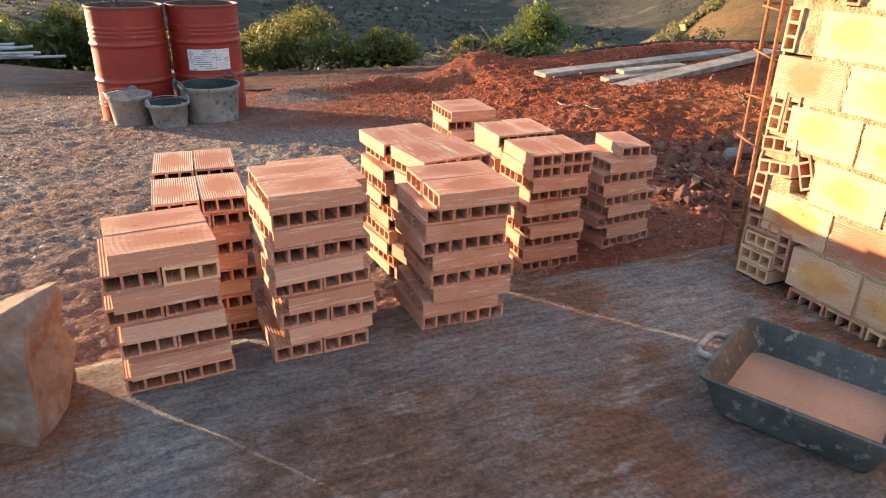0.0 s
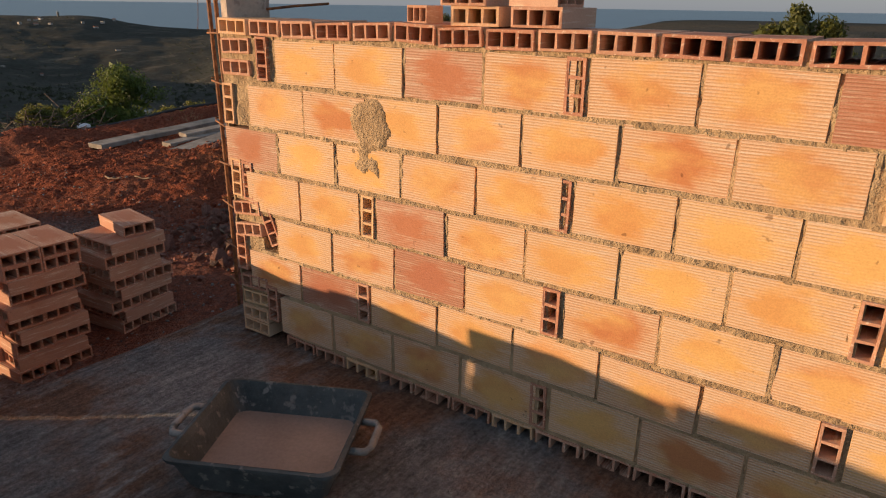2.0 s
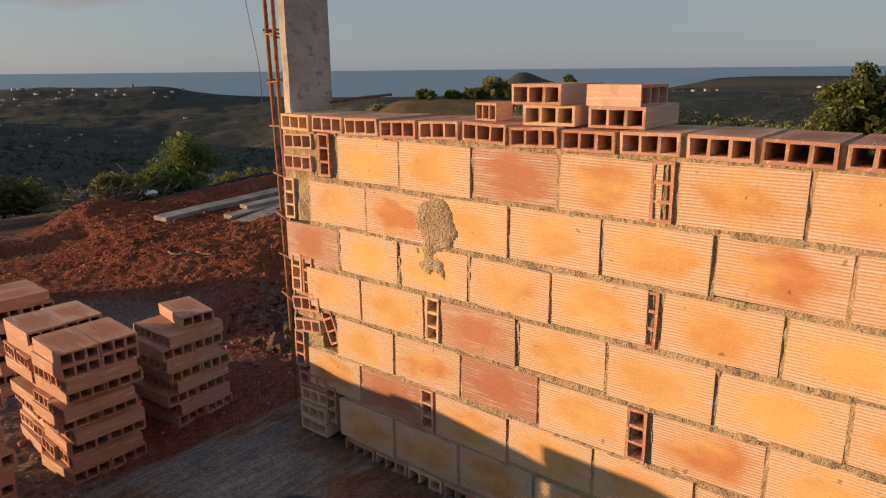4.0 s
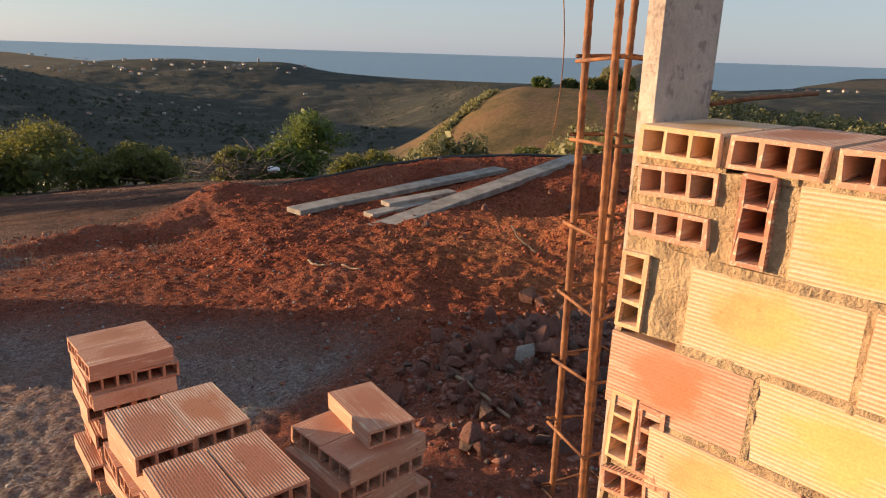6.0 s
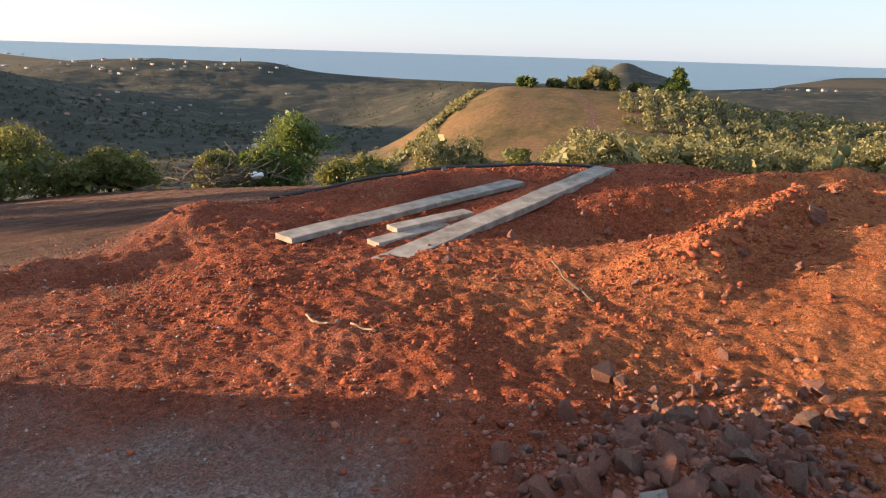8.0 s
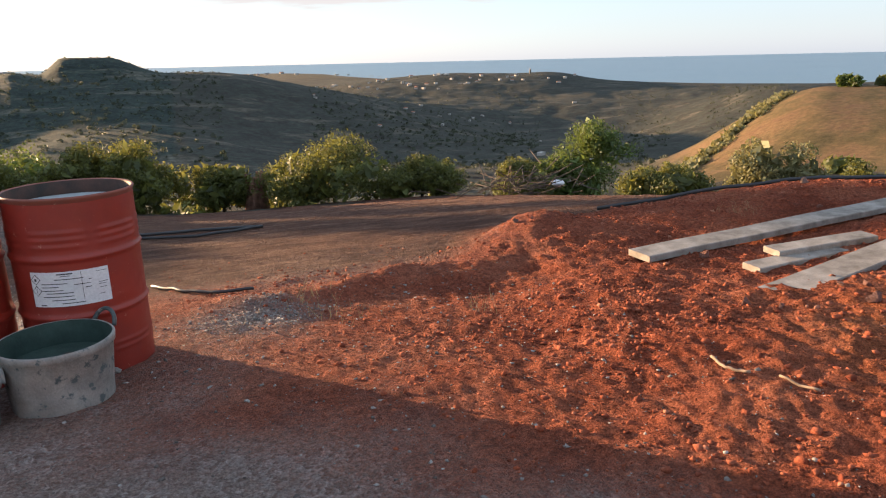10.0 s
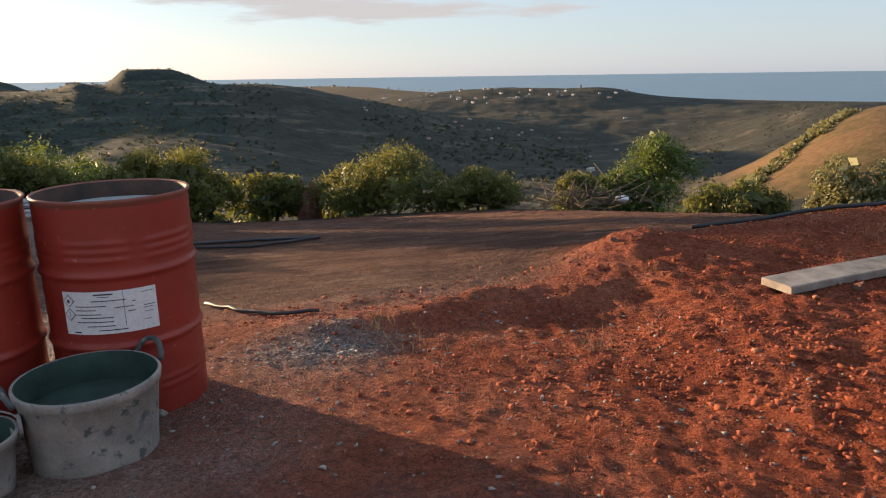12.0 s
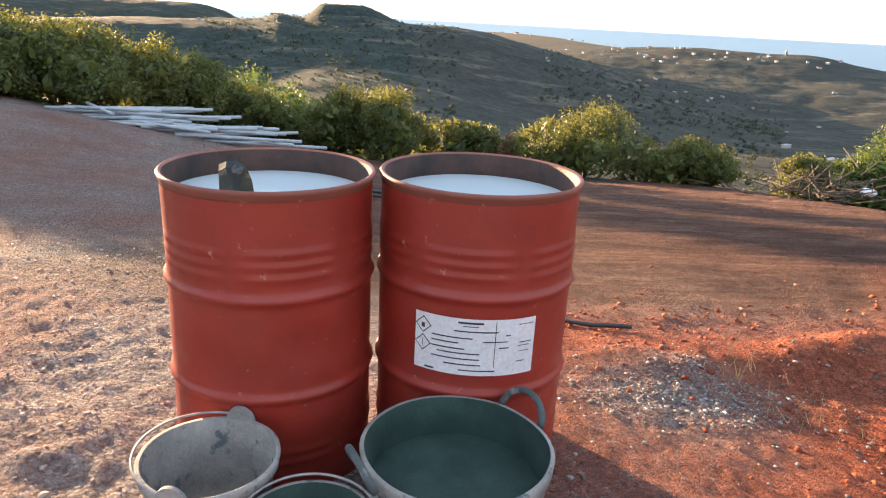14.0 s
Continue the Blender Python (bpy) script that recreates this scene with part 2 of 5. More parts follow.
def ground_material():
    """Red soil near by, grey gravel, dry grass and scrub further off; the zones are in the mesh's colour attribute."""
    m, nt, b = material("ground", 0.95)
    b.inputs["Specular IOR Level"].default_value = 0.12
    at = nt.nodes.new("ShaderNodeVertexColor")
    at.layer_name = "zone"
    sp = nt.nodes.new("ShaderNodeSeparateColor")
    nt.links.new(at.outputs["Color"], sp.inputs[0])
    v = coords(nt)
    soil = ramp(nt, fuzz(nt, v, 1.4, 8.0, 0.65), [(0.3, (0.27, 0.07, 0.038)), (0.5, (0.415, 0.122, 0.066)), (0.72, (0.54, 0.205, 0.122))])
    # orange of the sunlit bank slope, put into the soil's base colour
    sunlit_soil = nt.nodes.new("ShaderNodeVertexColor")
    sunlit_soil.layer_name = "sunlit_soil"
    soil = mixed(nt, sunlit_soil.outputs["Color"], soil, ramp(nt, fuzz(nt, v, 2.2, 8.0, 0.65), [(0.35, (0.5, 0.165, 0.075)), (0.65, (0.7, 0.29, 0.13))]))
    soil = mixed(nt, 0.8, soil, ramp(nt, fuzz(nt, v, 26.0, 7.0, 0.7), [(0.32, (0.28, 0.25, 0.24)), (0.68, (1.35, 1.3, 1.25))]), "MULTIPLY")
    soil = mixed(nt, 0.8, soil, ramp(nt, fuzz(nt, v, 95.0, 6.0, 0.75), [(0.36, (0.3, 0.28, 0.27)), (0.64, (1.5, 1.45, 1.4))]), "MULTIPLY")
    peb = node(nt, "ShaderNodeTexVoronoi", Scale=42.0)
    nt.links.new(v, peb.inputs["Vector"])
    grey = ramp(nt, peb.outputs["Color"], [(0.2, (0.23, 0.21, 0.195)), (0.8, (0.55, 0.51, 0.475))])
    dust = mixed(nt, ramp(nt, fuzz(nt, v, 5.0, 6.0), [(0.35, (0, 0, 0)), (0.65, (1, 1, 1))]), grey, (0.36, 0.3, 0.26))
    dust = mixed(nt, 0.85, dust, ramp(nt, fuzz(nt, v, 70.0, 6.0, 0.75), [(0.36, (0.35, 0.34, 0.33)), (0.64, (1.4, 1.4, 1.4))]), "MULTIPLY")
    path = ramp(nt, fuzz(nt, coords(nt, (0.7, 2.6, 1.0)), 1.6, 9.0, 0.7), [(0.32, (0.075, 0.043, 0.034)), (0.5, (0.16, 0.092, 0.066)), (0.68, (0.34, 0.2, 0.138))])
    path = mixed(nt, 0.75, path, ramp(nt, fuzz(nt, v, 30.0, 7.0, 0.7), [(0.32, (0.3, 0.28, 0.27)), (0.68, (1.3, 1.3, 1.3))]), "MULTIPLY")
    # scrub tones pulled towards blue-green to take in the valley haze
    scrub = ramp(nt, fuzz(nt, v, 0.11, 9.0, 0.72), [(0.34, (0.01, 0.022, 0.02)), (0.47, (0.022, 0.04, 0.036)), (0.6, (0.037, 0.057, 0.048)), (0.74, (0.06, 0.075, 0.06))])
    terrace = ramp(nt, fuzz(nt, coords(nt, (0.02, 0.05, 0.16)), 1.0, 7.0, 0.7), [(0.54, (0, 0, 0)), (0.66, (0.75, 0.75, 0.75))])
    scrub = mixed(nt, terrace, scrub, (0.17, 0.155, 0.12))
    tuft = ramp(nt, fuzz(nt, v, 0.42, 6.0, 0.75), [(0.4, (0.35, 0.4, 0.36)), (0.6, (1.15, 1.15, 1.1))])
    scrub = mixed(nt, 0.8, scrub, tuft, "MULTIPLY")
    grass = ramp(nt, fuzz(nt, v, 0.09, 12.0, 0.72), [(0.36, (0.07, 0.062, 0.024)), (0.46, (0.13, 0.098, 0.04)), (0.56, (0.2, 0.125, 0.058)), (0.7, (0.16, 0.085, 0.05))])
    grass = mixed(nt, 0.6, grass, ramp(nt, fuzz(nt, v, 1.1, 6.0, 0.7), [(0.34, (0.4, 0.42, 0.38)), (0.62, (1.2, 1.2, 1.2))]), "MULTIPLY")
    c = mixed(nt, sp.outputs[0], soil, dust)
    c = mixed(nt, sp.outputs[1], c, scrub)
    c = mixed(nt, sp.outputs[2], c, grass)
    c = mixed(nt, at.outputs["Alpha"], c, path)
    nt.links.new(c, b.inputs["Base Color"])
    one = bumped(nt, b, fuzz(nt, v, 9.0, 10.0, 0.75), 1.0, 0.09)
    two = bumped(nt, b, fuzz(nt, v, 48.0, 8.0, 0.8), 1.0, 0.04, one)
    inv = nt.nodes.new("ShaderNodeMath")
    inv.operation = "MULTIPLY"
    nt.links.new(peb.outputs["Distance"], inv.inputs[0])
    nt.links.new(sp.outputs[0], inv.inputs[1])
    bumped(nt, b, inv.outputs[0], 0.8, -0.012, two)
    return m


SLAB = slab_material()
GROUND = ground_material()


def part(name, bm, mat, parent=None, label="", smooth=False):
    """Links a bmesh as one mesh object, under parent if one is given."""
    me = bpy.data.meshes.new(name)
    bm.to_mesh(me)
    bm.free()
    me.materials.append(mat)
    if smooth:
        me.polygons.foreach_set("use_smooth", [True] * len(me.polygons))
    ob = new(name, me)
    ob.parent = parent
    if label:
        tagged(ob, label)
    return ob


def raw(name, verts, faces, mat, parent=None, smooth=False):
    me = bpy.data.meshes.new(name)
    me.from_pydata([tuple(v) for v in verts], [], [tuple(f) for f in faces])
    me.materials.append(mat)
    if smooth:
        me.polygons.foreach_set("use_smooth", [True] * len(me.polygons))
    me.update()
    ob = new(name, me)
    ob.parent = parent
    return ob


def box(bm, lo, hi, turn=None):
    vs = [bm.verts.new((x, y, z)) for x in (lo[0], hi[0]) for y in (lo[1], hi[1]) for z in (lo[2], hi[2])]
    for f in ((0, 1, 3, 2), (4, 6, 7, 5), (0, 4, 5, 1), (2, 3, 7, 6), (0, 2, 6, 4), (1, 5, 7, 3)):
        bm.faces.new([vs[i] for i in f])
    if turn is not None:
        bmesh.ops.transform(bm, matrix=turn, verts=vs)
    return vs


def spin(bm, profile, n=40, closed=False):
    """A surface of revolution about z through (radius, height) pairs."""
    rings = [[bm.verts.new((r * math.cos(2 * math.pi * k / n), r * math.sin(2 * math.pi * k / n), z)) for k in range(n)] for r, z in profile]
    for a, b in zip(rings, rings[1:]):
        for k in range(n):
            bm.faces.new((a[k], a[(k + 1) % n], b[(k + 1) % n], b[k]))
    if closed:
        bm.faces.new(list(reversed(rings[0])))
        bm.faces.new(rings[-1])
    return rings


def tube(bm, pts, r, n=8, caps=True):
    """A round bar along pts."""
    pts = [Vector(p) for p in pts]
    rings = []
    for i, p in enumerate(pts):
        d = (pts[min(i + 1, len(pts) - 1)] - pts[max(i - 1, 0)]).normalized()
        a = d.orthogonal().normalized() if not rings else (last - d * last.dot(d)).normalized()
        last = a
        b = d.cross(a)
        rr = r[i] if isinstance(r, (list, tuple)) else r
        rings.append([bm.verts.new(p + (a * math.cos(2 * math.pi * k / n) + b * math.sin(2 * math.pi * k / n)) * rr) for k in range(n)])
    for a, b in zip(rings, rings[1:]):
        for k in range(n):
            bm.faces.new((a[k], a[(k + 1) % n], b[(k + 1) % n], b[k]))
    if caps:
        bm.faces.new(list(reversed(rings[0])))
        bm.faces.new(rings[-1])


def lattice(x, y, seed=0):
    """Smooth value noise in the plane, 0 to 1, over arrays."""
    xi, yi = np.floor(x).astype(np.int64), np.floor(y).astype(np.int64)
    fx, fy = x - xi, y - yi
    fx, fy = fx * fx * (3 - 2 * fx), fy * fy * (3 - 2 * fy)

    def h(i, j):
        n = (i * 374761393 + j * 668265263 + seed * 974711) & 0x7FFFFFFF
        n = ((n ^ (n >> 13)) * 1274126177) & 0x7FFFFFFF
        return ((n ^ (n >> 16)) & 0xFFFF) / 65535.0
    return (h(xi, yi) * (1 - fx) + h(xi + 1, yi) * fx) * (1 - fy) + (h(xi, yi + 1) * (1 - fx) + h(xi + 1, yi + 1) * fx) * fy


def fractal(x, y, octaves=4, seed=0, gain=0.5):
    out, amp, total = 0.0, 1.0, 0.0
    for o in range(octaves):
        out = out + amp * (lattice(x * 2 ** o + 17.3 * o, y * 2 ** o - 9.1 * o, seed + o) - 0.5)
        total += amp
        amp *= gain
    return out / total * 2

# ---- the ground, one sheet from the building site to the coast ----
CENTRE = (1.5, 1.0)


def soft(x, k=1.0):
    return k * np.logaddexp(0, x / k)


def step(x, a, b):
    t = np.clip((x - a) / (b - a), 0, 1)
    return t * t * (3 - 2 * t)


def bump(x, c, w):
    return np.exp(-((x - c) / w) ** 2)


def along(x, y, a, b, w):
    """A soft-edged strip from a to b, 0 to 1."""
    dx, dy = b[0] - a[0], b[1] - a[1]
    t = np.clip(((x - a[0]) * dx + (y - a[1]) * dy) / (dx * dx + dy * dy), 0, 1)
    return np.exp(-(np.hypot(x - a[0] - t * dx, y - a[1] - t * dy) / w) ** 2)


def mound(x, y):
    """How far the spoil heap of red soil reaches, 0 to 1."""
    edge = 4.25 + 0.9 * step(y, 8.6, 11.0) - 0.55 * step(-y, -8.2, -5.0) + 0.35 * fractal(x * 0.9, y * 0.9, 3, 5)
    return step(x, edge - 0.55, edge + 0.35) * (1 - step(y, 9.6, 11.2)) * step(y, 3.6, 5.6)


def road(x, y):
    return step(y, 8.5, 9.5) * (1 - step(y, 14.5, 17.0)) * (1 - mound(x, y))


def near_height(x, y):
    z = 0.86 - 0.085 * soft(y - 4.4, 0.7) - 0.085 * soft(y - 10.0, 0.8)
    m = mound(x, y)
    z = z + m * (0.1 + 0.2 * step(x, 5.2, 8.5) + 0.1 * bump(y, 8.9, 0.8) * bump(x, 5.0, 1.2))
    z = z + 0.42 * np.clip((x - 4.7) / 2.6, 0, 1) * (1 - step(y, 3.3, 5.9)) * step(y, 1.0, 3.2)
    z = z + 0.16 * bump(x, 9.3, 1.3) * bump(y, 7.2, 1.5) - 0.16 * bump(x, 7.5, 0.9) * bump(y, 5.6, 0.55)
    z = z + (0.1 + 0.07 * fractal(x * 3, y * 3, 3, 55)) * bump(y, 8.3 + 0.1 * np.sin(x * 2.1), 0.26) * step(x, 1.6, 2.4) * (1 - step(x, 3.6, 4.6))
    z = z - 0.17 * bump(x, 8.4, 1.7) * bump(y, 7.9, 0.6)
    z = z + 0.1 * bump(y, 4.5 + 0.1 * np.sin(x * 3.0), 0.22) * step(x, 5.4, 6.2) * (1 - step(x, 8.6, 9.6))
    z = z + 0.19 * bump(x, 4.0, 0.62) * bump(y, 3.5, 0.42)
    z = z - 0.22 * soft(x - 10.5, 0.8) * step(y, -2.0, 3.0) * (1 - 0.55 * step(x, 20.0, 40.0))
    z = z + 0.13 * bump(x, 4.95, 0.42) * bump(y, 9.15, 0.4) + road(x, y) * (0.009 * np.sin(y * 4.2 + 0.5 * x + 0.6 * np.sin(x * 0.7)) + 0.035 * fractal(x * 0.6, y * 1.2, 3, 58))
    z = z + 0.17 * soft(1.0 - x, 1.0) * step(y, 9.5, 19.0)
    z = z + (0.15 + 0.1 * fractal(x * 2.2, y * 2.2, 3, 61)) * along(x, y, (7.8, 6.0), (10.2, 4.5), 0.3) - 0.13 * along(x, y, (6.7, 5.85), (8.9, 4.75), 0.36)
    z = z + (0.09 + 0.1 * fractal(x * 3.1, y * 3.1, 3, 63)) * along(x, y, (5.9, 4.75), (8.9, 4.1), 0.24)
    z = z + 0.022 * (1 - 0.7 * along(x, y, (5.2, 6.9), (8.6, 7.2), 0.7)) * step(x, 3.2, 4.4) * step(y, 2.9, 3.6) * (1 - step(y, 9.0, 10.4)) * (1 - step(x, 9.5, 12.0)) * np.clip(fractal(x * 3.6, y * 3.6, 4, 67, 0.65), -0.3, 1.0)
    bank = step(x, 4.6, 5.6) * (1 - step(y, 4.8, 6.0))
    rough = (1 - 0.6 * bank) * (0.35 + 0.3 * (1 - step(x, 0.0, 1.4)) * step(y, 5.0, 7.0) + 0.65 * np.maximum(m, step(x, 2.6, 4.6))) * (1 - 0.55 * road(x, y))
    z = z + 0.035 * rough * fractal(x * 1.6, y * 1.6, 3, 11) + (0.026 * rough * fractal(x * 7.0, y * 7.0, 4, 23, 0.75) + 0.018 * (0.25 + rough) * fractal(x * 17.0, y * 13.0, 2, 27, 0.8)) * (1 - step(np.hypot(x, y), 18.0, 30.0))
    return z


def far_height(az, r):
    """Hills and valleys by compass angle (degrees from +y) and distance: crest angles for a few ranges, blended over distance."""
    land = step(az, 34.0, 47.0)
    hill = bump(az, -4.5, 12.5)
    layers = [
        (45.0, -10.6 + 2.2 * land),
        (75.0, -11.4 + 3.0 * land - 0.6 * bump(az, 30, 12)),
        (115.0, -10.6 + 3.3 * step(az, 34.0, 60.0)),
        (175.0, -9.2 + 6.8 * step(az, 34.0, 49.0) - 1.6 * step(az, 58.0, 76.0) + 0.9 * step(az, 78.0, 95.0) + 2.6 * step(-az, 8.0, 24.0)),
        (265.0, -7.6 + 2.9 * hill + 2.2 * step(az, 38.0, 60.0)),
        (470.0, np.maximum(-5.6, -0.4 - 0.23 * soft(az - 4.0, 0.8) - 0.05 * soft(-9.5 - az, 0.5)) + 0.25 * bump(az, -10.8, 0.8) + 3.3 * land),
        (660.0, -3.1 + 0.7 * land),
        (960.0, -2.3 + 1.25 * bump(az, 22.0, 12.0) + 0.35 * bump(az, 29.5, 2.6) + 1.9 * bump(az, 57.6, 2.0) + 0.9 * bump(az, 60.5, 1.8) + 0.7 * step(az, 62.0, 72.0) + 0.3 * step(az, 74.0, 90.0) + 2.6 * step(-az, 9.0, 17.0)),
        (1500.0, -2.0 + 2.3 * step(-az, 8.0, 20.0) + 1.0 * bump(az, 7.0, 12.0) + 0.75 * step(az, 62.0, 76.0)),
        (2300.0, -1.6 + 0.9 * bump(az, 6.0, 11.0) + 0.85 * step(az, 62.0, 76.0)),
        (4900.0, -1.3),
    ]
    lr = np.log(r)
    out = np.zeros_like(r)
    for (ra, ea), (rb, eb) in zip(layers, layers[1:]):
        t = np.clip((lr - math.log(ra)) / (math.log(rb) - math.log(ra)), 0, 1)
        t = t * t * (3 - 2 * t)
        z = (2.25 + ra * np.tan(np.radians(ea))) * (1 - t) + (2.25 + rb * np.tan(np.radians(eb))) * t
        out = np.where(r >= ra, z, out)
    out = out + 8.5 * step(az, -9.0, -7.3) * (1 - step(az, -4.6, -0.6)) * step(r, 405.0, 465.0) * (1 - step(r, 520.0, 600.0))
    out = np.where(r < layers[0][0], 2.25 + layers[0][0] * np.tan(np.radians(layers[0][1])), out)
    return out


def height(x, y):
    x, y = np.asarray(x, dtype=float), np.asarray(y, dtype=float)
    dx, dy = x - CENTRE[0], y - CENTRE[1]
    r, az = np.hypot(dx, dy), np.degrees(np.arctan2(dx, dy))
    far = far_height(az, np.maximum(r, 1.0))
    far = far + r * 0.005 * fractal(x / 45.0, y / 45.0, 4, 3) * step(r, 50, 120) * (1 - step(r, 700, 1100)) + r * 0.0018 * fractal(x / 11.0, y / 11.0, 3, 9) * step(r, 40, 90) * (1 - step(r, 700, 1100))
    t = step(r, 24.0, 52.0)
    return near_height(x, y) * (1 - t) + far * t


def ground_at(x, y):
    return float(height(np.array([x]), np.array([y]))[0])


def tracks(a, r):
    """Pale dirt tracks on the grassy hill."""
    up = bump(a, 54.0 + 1.3 * np.sin((r - 118) / 13.0), 0.34) * step(r, 112, 118) * (1 - step(r, 158, 168))
    along = bump(r, 108 + 1.6 * (a - 43.0), 1.6) * step(a, 35.5, 37.0) * (1 - step(a, 49, 51))
    return np.clip(up + along, 0, 1)


def build_ground():
    az = np.radians(np.concatenate([np.linspace(-48, 108, 700), np.linspace(108, 312, 70)[1:-1]]))
    rs = [0.5]
    while rs[-1] < 4900:
        rs.append(rs[-1] * (1.03 if rs[-1] < 1.6 else 1.006 if rs[-1] < 11 else 1.011 if rs[-1] < 30 else 1.02))
    rs = np.array(rs)
    R, A = np.meshgrid(rs, az, indexing="ij")
    X, Y = CENTRE[0] + R * np.sin(A), CENTRE[1] + R * np.cos(A)
    Z = height(X, Y)
    under = (Y < 2.5) & (X > -6.4) & (X < 8.4) & (Y > -6.4)
    Z = np.where(under, np.minimum(Z, 0.84), Z)
    n, k = len(rs), len(az)
    verts = np.stack([X.ravel(), Y.ravel(), Z.ravel()], 1)
    i, j = np.meshgrid(np.arange(n - 1), np.arange(k), indexing="ij")
    j2 = (j + 1) % k
    faces = np.stack([i * k + j, i * k + j2, (i + 1) * k + j2, (i + 1) * k + j], -1).reshape(-1, 4)[:, ::-1]
    me = bpy.data.meshes.new("ground")
    me.vertices.add(len(verts))
    me.vertices.foreach_set("co", verts.astype(np.float32).ravel())
    me.loops.add(faces.size)
    me.loops.foreach_set("vertex_index", faces.astype(np.int32).ravel())
    me.polygons.add(len(faces))
    me.polygons.foreach_set("loop_start", np.arange(0, faces.size, 4, dtype=np.int32))
    me.polygons.foreach_set("loop_total", np.full(len(faces), 4, dtype=np.int32))
    me.polygons.foreach_set("use_smooth", np.ones(len(faces), dtype=bool))
    me.update()
    x, y, r, a = X.ravel(), Y.ravel(), R.ravel(), np.degrees(A.ravel())
    a = np.where(a > 180, a - 360, a)
    n1 = fractal(x * 0.8, y * 0.8, 4, 41)
    turf = 1.5 * step(y, 3.6, 4.4)
    bare = step(x + 0.5 * n1 - turf, 1.8, 2.4) * (1 - step(y, 6.0, 7.5))
    # the bump at (2.9, 9.5) also paints the road's sunlit patch in pale dust
    gravel = np.clip((1 - 0.85 * bare) * (1 - 0.65 * step(y, 6.0, 7.0) * step(x, 0.7, 1.6)) * step(-x - 0.55 * y + 1.2 * n1, -6.7, -5.3) * (1 - step(y + 2.6 * step(x, 0.3, 1.6), 10.0, 11.2)) + bump(np.hypot((x - 2.15) * 0.8, y - 7.85), 0, 0.3) * 0.7 + 0.65 * bump(x, 2.9, 1.5) * bump(y, 9.5, 0.8) + 0.9 * (1 - step(x + 0.7 * n1, -0.8, 0.6)) * (1 - step(y, 18, 22)), 0, 1) * (0.55 + 0.6 * n1 + 0.25)
    scrub = step(r + 5 * n1, 19, 26)
    grass_and_haze = scrub * step(a, 35, 41) * (1 - step(r, 175, 210)) * step(r, 70, 95) * (1 - 0.75 * step(a + 6 * fractal(x / 20, y / 20, 3, 2), 57, 63))
    # land past 1 km mixed paler for haze; pale dry fields nearer
    grass_and_haze = grass_and_haze + 0.3 * step(r, 1000, 1400) + 0.22 * step(r, 520, 760) * np.clip(2.5 * fractal(x / 90, y / 90, 4, 52), 0, 1)
    col = np.stack([np.clip(gravel, 0, 1), scrub, np.clip(grass_and_haze, 0, 1), np.clip(np.clip(step(y, 8.5, 9.5) * (1 - mound(x, y)) * (1 - 0.8 * scrub), 0, 1) * 0.9 * (0.25 + 0.75 * step(x + n1, -1.8, 0.3)) + tracks(a, r), 0, 1)], 1)
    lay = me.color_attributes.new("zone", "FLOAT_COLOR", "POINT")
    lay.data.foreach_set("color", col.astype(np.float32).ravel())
    # marks the bank where low sunlight is mixed into the soil colour
    bank = step(x + 0.8 * n1, 3.8, 5.2) * (1 - step(y + 0.8 * n1, 4.9, 6.5)) * (1 - step(r, 16, 22))
    sunlit_soil = me.color_attributes.new("sunlit_soil", "FLOAT_COLOR", "POINT")
    sunlit_soil.data.foreach_set("color", np.repeat(bank, 4).astype(np.float32))
    me.materials.append(GROUND)
    return tagged(new("ground", me), "red soil building site falling to scrub-covered hills", "ground", kind="structure")


build_ground()


def build_sea():
    m, nt, b = material("sea_water", 0.3)
    v = coords(nt)
    nt.links.new(ramp(nt, fuzz(nt, v, 0.004, 4.0), [(0.3, (0.03, 0.1, 0.155)), (0.7, (0.05, 0.13, 0.18))]), b.inputs["Base Color"])
    bumped(nt, b, fuzz(nt, v, 0.05, 6.0), 0.5, 3.0)
    bm = bmesh.new()
    n = 96
    rings = [[bm.verts.new((r * math.sin(2 * math.pi * k / n), r * math.cos(2 * math.pi * k / n), z)) for k in range(n)] for r, z in ((600.0, -47.0), (1500.0, -41.0), (2600.0, -31.0), (4990.0, -5.0))]
    for a, c in zip(rings, rings[1:]):
        for k in range(n):
            bm.faces.new((a[k], c[k], c[(k + 1) % n], a[(k + 1) % n]))
    tagged(part("water", bm, m), "calm blue sea beyond the coast", "sea", kind="structure")


build_sea()


